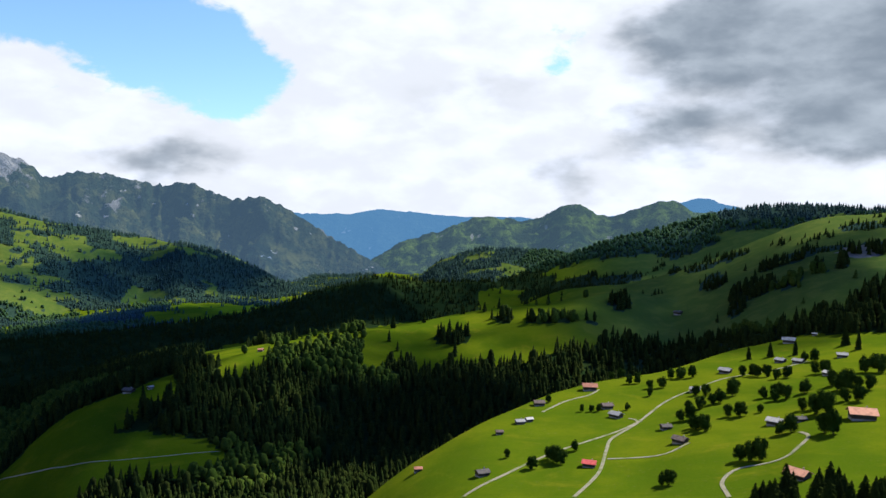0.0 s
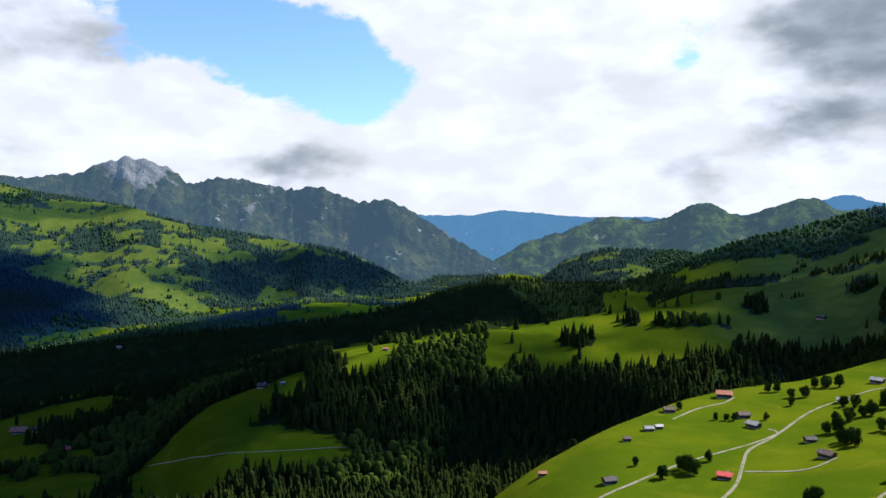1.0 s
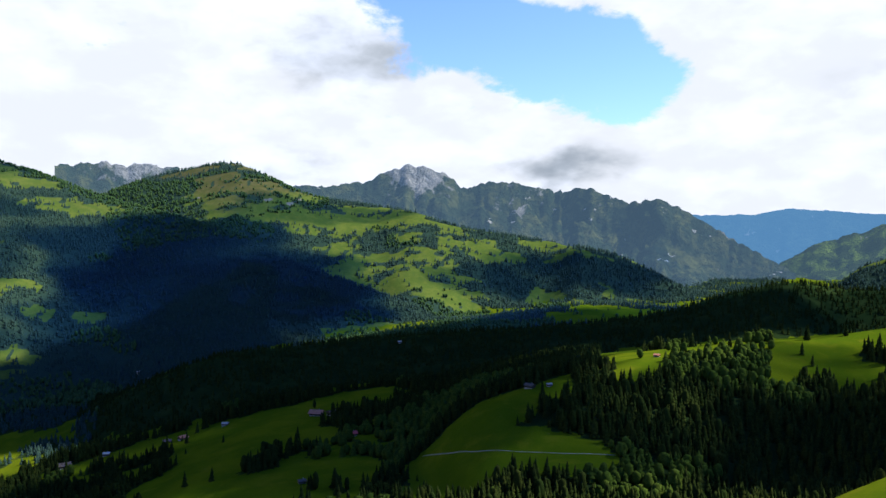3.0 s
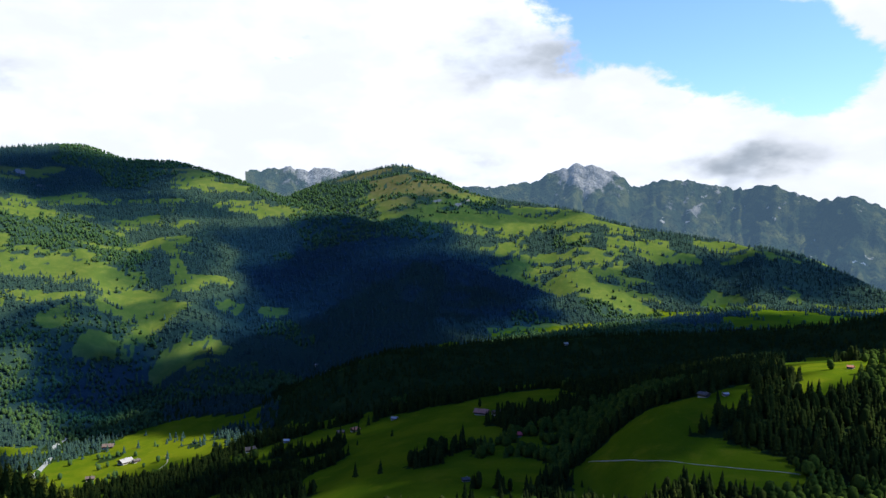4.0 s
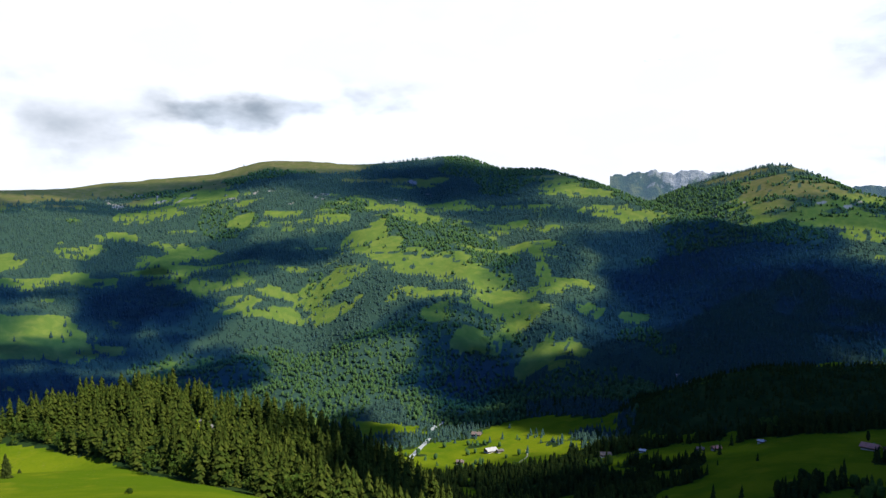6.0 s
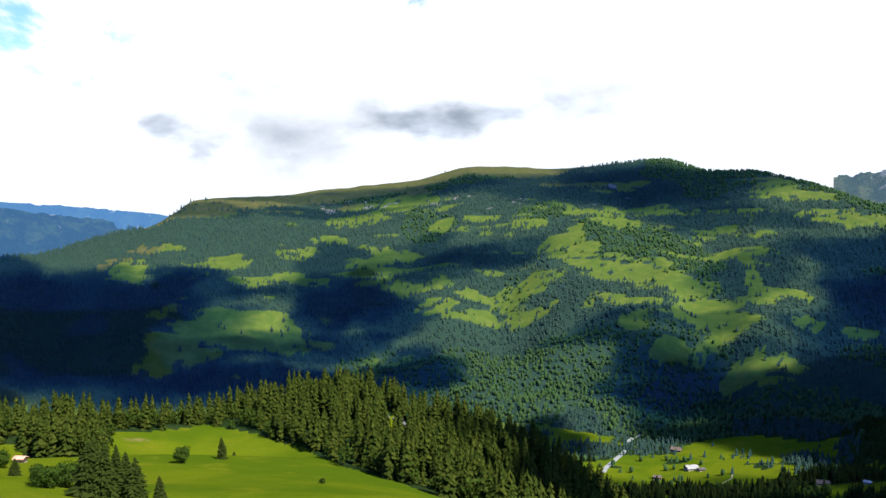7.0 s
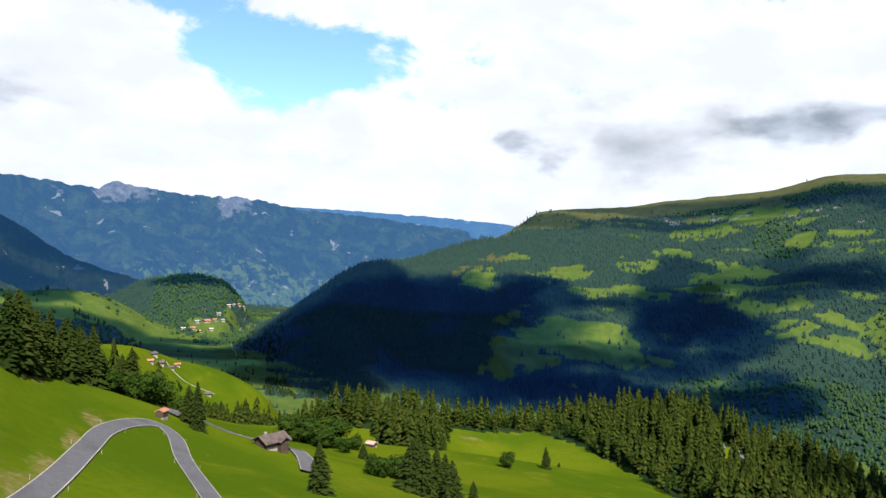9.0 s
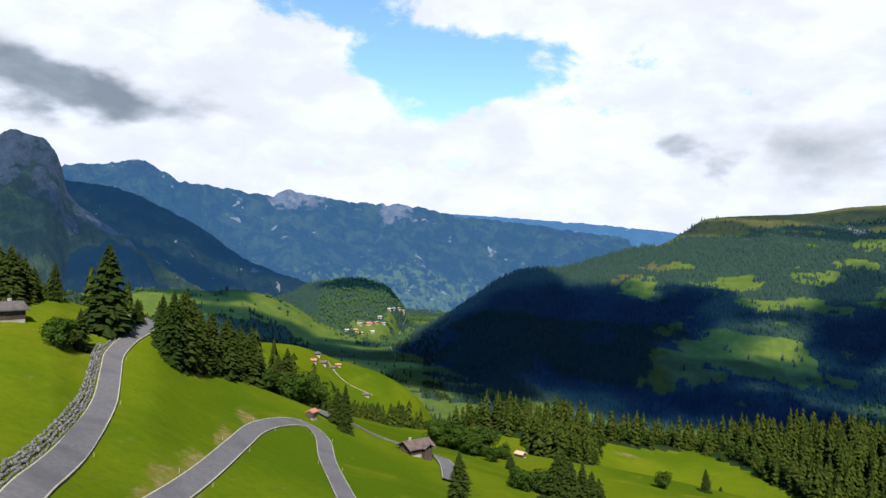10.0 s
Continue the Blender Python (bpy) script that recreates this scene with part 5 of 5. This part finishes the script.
HOUSES_WEST = (
    (113.1, 425, 6.6, "clay"), (117.0, 470, 6.0, "pale"), (128.6, 851, 8.7, "rust"), (127.9, 871, 10.2, "brown"), (128.4, 883, 9.1, "dark"),
    (126.8, 900, 8.0, "rust"), (127.2, 879, 7.7, "brown"), (124.7, 852, 8.7, "brown"), (125.7, 2534, 20.0, "rust"), (125.3, 2589, 18.0, "grey"), (124.7, 2602, 24.0, "rust"), (125.2, 2521, 16.0, "clay"), (123.9, 2664, 16.0, "grey"), (124.4, 2555, 15.0, "pale"), (124.1, 2625, 16.0, "rust"),
    (123.6, 2635, 14.0, "grey"), (123.2, 2755, 15.0, "pale"), (122.9, 2795, 15.0, "grey"), (122.5, 2855, 16.0, "rust"), (122.2, 2885, 15.0, "pale"), (124.9, 2665, 15.0, "brown"), (126.3, 2525, 15.0, "pale"),
)
rng_house = random.Random(5)
for rows in (HOUSES_MEADOW, HOUSES_EAST, HOUSES_VALLEY, HOUSES_WEST):
    for az, r, length, roof in rows:
        house(az, r, length * (0.86 if r < 1000 else 1.0), roof, rng_house.uniform(-35, 35))
house(128.6, 236, 3.4, "rust", 60, label="small timber shed with a rusty red roof beside the bend", group="near houses")
house(148.9, 214, 8.8, "dark", 24, foot=0.06, label="dark shingled barn with white base on the hillside", group="near houses")


# ---- single trees ----
def spruce_crown(seed, levels=64, full=0.20):
    """Rings of drooping, feathered sprays with gaps and a blunt, uneven outline."""
    rng = random.Random(seed)
    bm = bmesh.new()
    side = [rng.uniform(0.82, 1.12) for _ in range(7)]
    for i in range(levels):
        f = i / (levels - 1)
        z = 0.05 + 0.93 * f
        reach = full * (1 - f ** 1.5) ** 0.72 * rng.uniform(0.78, 1.12) + 0.010
        n = 15 if f < 0.5 else 12 if f < 0.8 else 7
        for k in range(n):
            a = 2 * math.pi * (k + rng.uniform(-0.45, 0.45)) / n + i * 0.9
            L = reach * side[int(a * 1.114) % 7] * rng.uniform(0.45, 1.15)
            droop = L * rng.uniform(0.05, 0.8)
            w = L * rng.uniform(0.10, 0.22) + 0.004
            zz = z + rng.uniform(-0.014, 0.014)
            c, s = math.cos(a), math.sin(a)
            root = bm.verts.new((c * L * 0.15, s * L * 0.15, zz + 0.015))
            mid = bm.verts.new((c * L * 0.55, s * L * 0.55, zz - droop * 0.3 + 0.010))
            left = bm.verts.new((c * L * 0.7 - s * w, s * L * 0.7 + c * w, zz - droop * 0.8 - 0.006))
            right = bm.verts.new((c * L * 0.62 + s * w, s * L * 0.62 - c * w, zz - droop * 0.7 - 0.010))
            tip = bm.verts.new((c * L, s * L, zz - droop))
            for q in ((root, left, mid), (root, mid, right), (mid, left, tip), (mid, tip, right)):
                bm.faces.new(q)
    me = bpy.data.meshes.new("crown")
    bm.to_mesh(me)
    bm.free()
    me.materials.append(M_SPRUCE)
    return me


def broad_crown(seed, lobes=22, leaves=130):
    """Many small leaf clumps over uneven lobes, about a dark heart."""
    rng = random.Random(seed)
    bm = bmesh.new()
    for k in range(lobes):
        a, e = rng.uniform(0, 6.28), rng.uniform(-1.3, 1.3)
        q = rng.uniform(0.14, 0.32)
        c = Vector((math.cos(a) * math.cos(e) * q, math.sin(a) * math.cos(e) * q, 0.46 + math.sin(e) * q * 1.15))
        size = rng.uniform(0.13, 0.22)
        res = bmesh.ops.create_icosphere(bm, subdivisions=1, radius=size * 0.6, matrix=Matrix.Translation(c))
        for v in res["verts"]:
            v.co += Vector([rng.uniform(-0.03, 0.03) for _ in range(3)])
        for _ in range(leaves):
            d = Vector([rng.gauss(0, 1) for _ in range(3)]).normalized()
            p = c + d * size * rng.uniform(0.75, 1.12)
            t = d.orthogonal().normalized()
            t.rotate(Matrix.Rotation(rng.uniform(0, 6.28), 3, d))
            b = d.cross(t) + d * rng.uniform(-0.6, 0.6)
            s = rng.uniform(0.014, 0.032)
            vs = [bm.verts.new(p + t * s * i + b * s * j * 0.8) for i, j in ((-1, -0.6), (1, -0.8), (0.7, 0.9), (-0.8, 0.8))]
            bm.faces.new(vs)
    me = bpy.data.meshes.new("crown")
    bm.to_mesh(me)
    bm.free()
    me.materials.append(M_LEAF)
    return me


def trunk_mesh(top, thick, limbs, seed):
    rng = random.Random(seed)
    bm = bmesh.new()

    def limb(p, q, r0, r1):
        d = (q - p).normalized()
        t = d.orthogonal().normalized()
        b = d.cross(t)
        rings = [[bm.verts.new(c + (t * math.cos(k * 1.047) + b * math.sin(k * 1.047)) * r) for k in range(6)] for c, r in ((p, r0), (q, r1))]
        for k in range(6):
            bm.faces.new((rings[0][k], rings[0][(k + 1) % 6], rings[1][(k + 1) % 6], rings[1][k]))

    limb(Vector((0, 0, -0.04)), Vector((0, 0, top * 0.5)), thick, thick * 0.75)
    limb(Vector((0, 0, top * 0.5)), Vector((0, 0, top)), thick * 0.75, thick * 0.15)
    for _ in range(limbs):
        a, z = rng.uniform(0, 6.28), rng.uniform(0.22, 0.45)
        limb(Vector((0, 0, z)), Vector((math.cos(a) * 0.2, math.sin(a) * 0.2, z + 0.2)), thick * 0.4, thick * 0.12)
    me = bpy.data.meshes.new("trunk")
    bm.to_mesh(me)
    bm.free()
    me.materials.append(M_BARK)
    return me


SPRUCES = [(trunk_mesh(0.97, 0.016, 0, s), spruce_crown(s, 64, f)) for s, f in ((1, 0.19), (2, 0.215), (3, 0.17), (4, 0.235))]
BROADS = [(trunk_mesh(0.7, 0.028, 6, s), broad_crown(s)) for s in (11, 12, 13, 14)]
rng_tree = random.Random(21)


def tree(az, r, height, kind="spruce", wide=1.0, label="", group="trees"):
    trunk, crown = rng_tree.choice(SPRUCES if kind == "spruce" else BROADS)
    g = spot(az, r)
    root = new("spruce_tree" if kind == "spruce" else "broadleaf_tree")
    root.matrix_world = pose(g.x, g.y, g.z - 0.15, rng_tree.uniform(-1.5, 1.5), rng_tree.uniform(-1.5, 1.5), rng_tree.uniform(0, 360)) @ Matrix.Diagonal((height * wide, height * wide, height, 1))
    if not label:
        label = "tall dark green spruce standing on the sloping meadow" if kind == "spruce" else "round leafy broadleaf tree standing on the meadow"
    tagged(root, label, "tree", group)
    for name, me in (("trunk", trunk), ("crown", crown)):
        new(name, me).parent = root
    return root


# The eastern meadow: heading, distance, height.
for az, r, h in (
    (-8.6, 450, 7), (-10.9, 429, 10), (-12.6, 444, 12), (-13.1, 440, 13), (-14.0, 469, 9), (-22.4, 395, 10.5), (-23.6, 511, 14), (-22.2, 552, 13), (-22.7, 583, 12), (-25.8, 553, 13), (-24.7, 624, 16),
    (-27.9, 432, 14), (-28.5, 430, 15), (-29.9, 491, 13), (-31.7, 538, 19), (-32.9, 472, 17), (-18.6, 636, 9), (-19.3, 669, 12), (-13.7, 581, 7), (-27.1, 563, 7), (-28.5, 605, 14), (-29.6, 621, 13),
):
    tree(az, r, h, "broad", rng_tree.uniform(0.72, 0.95), group="meadow trees")
    if h > 10 and rng_tree.random() < 0.6:
        tree(az + rng_tree.uniform(0.5, 0.9), r + rng_tree.uniform(-5, 5), h * 0.8, "broad", 0.85, group="meadow trees")
for az, r, h in (
    (-27.8, 617, 13), (-32.4, 618, 18), (-33.4, 575, 14), (-24.0, 599, 13), (-33.7, 696, 19), (-33.7, 619, 14), (-22.8, 628, 12), (-29.3, 778, 14), (-20.5, 710, 13), (-21.3, 713, 14), (-16.1, 717, 11),
    (-25.6, 705, 13), (-26.6, 700, 14), (-24.8, 640, 13), (-23.3, 520, 12), (-15.0, 582, 8), (-17.2, 588, 7), (-10.9, 610, 8), (-31.2, 640, 15), (-30.4, 700, 14), (-28.0, 690, 13), (-17.4, 690, 12), (-30.8, 560, 13),
):
    tree(az, r, h, "broad", rng_tree.uniform(0.72, 0.95), group="meadow trees")
    if rng_tree.random() < 0.75:
        tree(az + rng_tree.uniform(0.5, 0.9), r + rng_tree.uniform(-6, 6), h * 0.85, "broad", 0.85, group="meadow trees")
for az, r, h in ((-30.9, 860, 20), (-27.9, 820, 17), (-26.3, 810, 16), (-24.9, 800, 15), (-31.8, 830, 19), (2.6, 1062, 20), (4.9, 1030, 16), (-2.8, 1120, 18), (-4.5, 1125, 15), (7.6, 1000, 13), (0.2, 1085, 14)):
    tree(az, r, h, "spruce", 1.15, group="ridge trees")

# By the mountain road.
for az, r, h, w in (
    (142.8, 224, 23, 1.3), (146.0, 246, 10.5, 1.25), (148.6, 234, 15, 1.25), (147.7, 240, 12, 1.2), (147.2, 245, 9, 1.2), (149.4, 236, 16, 1.25), (148.1, 246, 13, 1.2), (144.3, 203, 9.5, 1.2), (138.5, 216, 17, 1.2), (137.9, 220, 18, 1.2),
    (136.9, 233, 14, 1.2), (135.9, 238, 16, 1.2), (134.9, 243, 15, 1.2), (134.0, 247, 13, 1.2), (133.1, 251, 16, 1.2), (140.8, 240, 7, 1.3), (137.2, 226, 15, 1.2), (132.4, 256, 10, 1.2), (131.4, 262, 9, 1.2),
    (139.2, 222, 13, 1.2), (126.2, 238, 14, 1.1), (126.8, 243, 11, 1.1), (117.6, 189, 12.5, 1.45), (110.4, 228, 15.5, 1.3), (109.4, 226, 15, 1.2), (108.6, 230, 15, 1.2), (107.3, 224, 12.5, 1.2), (105.7, 222, 8, 1.3),
    (100.0, 428, 12, 1.4), (99.0, 470, 6, 1.3), (113.8, 350, 7, 1.5), (109.9, 236, 16, 1.2), (107.9, 233, 13, 1.2),
):
    tree(az, r, h * (1.15 if 131 < az < 140 else 1.06), "spruce", w * 1.1, group="roadside spruces")
for az, r, h, w in (
    (145.5, 196, 8.5, 1.15), (130.0, 262, 11, 1.2), (128.9, 268, 12, 1.1), (116.1, 395, 17, 1.3), (118.0, 400, 16, 1.4), (119.4, 396, 15, 1.2), (114.4, 398, 9.5, 1.1), (113.0, 240, 8.5, 1.2), (111.6, 244, 9, 1.2),
    (102.9, 405, 11, 1.0), (116.9, 385, 12, 1.2), (115.2, 372, 9, 1.2), (93.0, 320, 3, 1.3), (132.0, 254, 8, 1.1),
):
    tree(az, r, h, "broad", w, group="roadside trees")


# ---- the chalet beside the road ----
def gable_roof(x0, x1, y0, y1, eave, ridge, thick, along="x"):
    """Two thick slopes that meet in a ridge."""
    bm = bmesh.new()
    ym = (y0 + y1) / 2
    prof = ((y0, eave), (ym, ridge), (y1, eave), (y1, eave + thick), (ym, ridge + thick), (y0, eave + thick))
    ends = [[bm.verts.new((x, y, z) if along == "x" else (y, x, z)) for y, z in prof] for x in (x0, x1)]
    for e in ends:
        bm.faces.new((e[0], e[1], e[4], e[5])), bm.faces.new((e[1], e[2], e[3], e[4]))
    for k in range(6):
        bm.faces.new((ends[0][k], ends[0][(k + 1) % 6], ends[1][(k + 1) % 6], ends[1][k]))
    bmesh.ops.recalc_face_normals(bm, faces=bm.faces)
    return bm


def chalet(az, r, turn):
    g = spot(az, r)
    root = tagged(new("house"), "weathered brown timber chalet with a cross gable beside the road", "house", "near houses")
    root.matrix_world = pose(g.x, g.y, g.z, 0, 0, turn) @ Matrix.Diagonal((0.84, 0.84, 0.84, 1))
    low = min(float(ground_at(g.x + dx, g.y + dy)) for dx in (-6, 6) for dy in (-6, 6)) - g.z - 0.6
    bm = bmesh.new()
    box(bm, -5, 5, -3.4, 3.4, low, 0.9)
    part("base_wall", bm, M_PLASTER, root)
    bm = bmesh.new()
    box(bm, -5.1, 5.1, -3.5, 3.5, 0.9, 3.4)
    part("wall", bm, M_TIMBER, root)
    for x in (-5.1, 4.98):
        bm = bmesh.new()
        for xx in (x, x + 0.12):
            bm.faces.new([bm.verts.new((xx, y, z)) for y, z in ((-3.5, 3.4), (3.5, 3.4), (0, 5.3))])
        part("gable", bm, M_TIMBER, root)
    part("roof", gable_roof(-6.2, 6.2, -4.6, 4.6, 3.0, 5.45, 0.3), ROOFS["brown"], root)
    bm = bmesh.new()
    box(bm, 0.2, 3.6, -5.6, -3.5, low, 3.0)
    part("porch_wall", bm, M_TIMBER, root)
    part("porch_roof", gable_roof(-6.4, 0.4, -0.6, 4.4, 3.1, 4.75, 0.26, "y"), ROOFS["brown"], root)
    bm = bmesh.new()
    box(bm, -2.3, -1.5, 0.8, 1.6, 4.0, 6.3)
    part("chimney", bm, M_PLASTER, root)
    for x in (-4.2, -2.6, -1.0):
        bm = bmesh.new()
        box(bm, x, x + 0.9, -3.56, -3.51, 1.6, 2.7)
        part("window", bm, M_GLASS, root)
    for y in (-2.0, 1.1):
        bm = bmesh.new()
        box(bm, 5.11, 5.16, y, y + 0.9, 1.6, 2.7)
        part("window", bm, M_GLASS, root)
    bm = bmesh.new()
    box(bm, 1.4, 2.4, -5.66, -5.61, 0.1, 2.1)
    part("door", bm, M_TIMBER, root)


chalet(120.9, 244, 160)


# ---- stone bank, posts and boulders along the road ----
def boulder_mesh(seed):
    rng = random.Random(seed)
    bm = bmesh.new()
    bmesh.ops.create_icosphere(bm, subdivisions=1, radius=0.5)
    for v in bm.verts:
        v.co = Vector((v.co.x * rng.uniform(0.8, 1.25), v.co.y * rng.uniform(0.7, 1.2), v.co.z * rng.uniform(0.6, 1.0)))
    me = bpy.data.meshes.new("stone")
    bm.to_mesh(me)
    bm.free()
    me.materials.append(M_ROCK)
    return me


STONES = [boulder_mesh(s) for s in range(6)]
rng_stone = random.Random(8)
upper = smooth_path(ROADS[0], 0.85)
tang = np.gradient(upper, axis=0)
tang /= np.linalg.norm(tang, axis=1)[:, None]
hill_side = np.stack([tang[:, 1], -tang[:, 0]], 1)
bank = tagged(new("stone_wall"), "dry grey stone retaining bank along the uphill road edge", "stone wall")
first = spot(145.2, 128)
bank.location = first
rubble, rubble_faces, rest = [], [], 0
base_v = [np.array([v.co[:] for v in me.vertices]) for me in STONES]
base_f = [np.array([p.vertices[:] for p in me.polygons]) for me in STONES]
count = 0
for k in range(len(upper)):
    wide = 4 if k < len(upper) * 0.7 else 2
    for row in range(wide):
        off = -2.8 - 0.55 * row + rng_stone.uniform(-0.2, 0.2)
        q = upper[k] + hill_side[k] * off
        z = float(ground_at(q[0], q[1])) + 0.12 + 0.22 * row
        s = rng_stone.uniform(0.4, 0.85)
        which = rng_stone.randrange(6)
        m = Matrix.Translation(Vector((q[0], q[1], z)) - first) @ Euler([rng_stone.uniform(0, 6.28) for _ in range(3)]).to_matrix().to_4x4() @ Matrix.Diagonal((s, s, s, 1))
        if row == 0 and count < 290:
            ob = new("stone", STONES[which])
            ob.parent = bank
            ob.matrix_basis = m
            count += 1
        else:
            mm = np.array(m)
            rubble.append(base_v[which] @ mm[:3, :3].T + mm[:3, 3])
            rubble_faces.append(base_f[which] + rest)
            rest += len(base_v[which])
heap = new("rubble", mesh_from("rubble", np.concatenate(rubble), np.concatenate(rubble_faces), 3, M_ROCK, smooth=False))
heap.parent = bank
tagged(heap, kind="stuff")


def post(x, y, height=0.9, label="short pale marker post at the road edge"):
    bm = bmesh.new()
    bmesh.ops.create_cone(bm, cap_ends=True, segments=8, radius1=0.05, radius2=0.04, depth=height, matrix=Matrix.Translation((0, 0, height / 2)))
    ob = part("marker_post", bm, M_LINE)
    ob.location = (x, y, float(ground_at(x, y)) - 0.05)
    tagged(ob, label, "post", "marker posts")


for points, side in ((ROADS[0], 2.9), (ROADS[1], 2.9), (ROADS[1], -2.9), (ROADS[2], 2.9)):
    line = smooth_path(points, 2.0)
    tg = np.gradient(line, axis=0)
    tg /= np.linalg.norm(tg, axis=1)[:, None]
    for k in range(4, len(line), 16):
        post(line[k][0] + tg[k][1] * side, line[k][1] - tg[k][0] * side)


# The wood at the bend of the mountain road.
for k in range(16):
    az = rng_tree.uniform(130.5, 138.6)
    tree(az, 214 + (138.6 - az) * 5.6 + rng_tree.uniform(4, 22), rng_tree.uniform(11, 18), "spruce", 1.3, "dense dark spruce in the wood beside the road", "roadside spruces")


# The dark wood beside the eastern farms.
for k in range(34):
    tree(rng_tree.uniform(-39, -29.6), rng_tree.uniform(318, 352), rng_tree.uniform(12, 19), "spruce", 1.2, "dark shaded spruce in a small wood below the farm", "farm wood")


# Grey rocks among the trees on the knoll.
for k in range(9):
    az, r = 86.9 + rng_stone.uniform(-0.7, 0.7), 556 + rng_stone.uniform(-18, 18)
    g = spot(az, r)
    ob = new("boulder", rng_stone.choice(STONES))
    size = rng_stone.uniform(3, 6)
    ob.matrix_world = pose(g.x, g.y, g.z + size * 0.15, rng_stone.uniform(0, 40), 0, rng_stone.uniform(0, 360)) @ Matrix.Diagonal((size, size, size * 1.2, 1))
    tagged(ob, "pale grey limestone rock among the spruces", "rock", "knoll rocks")
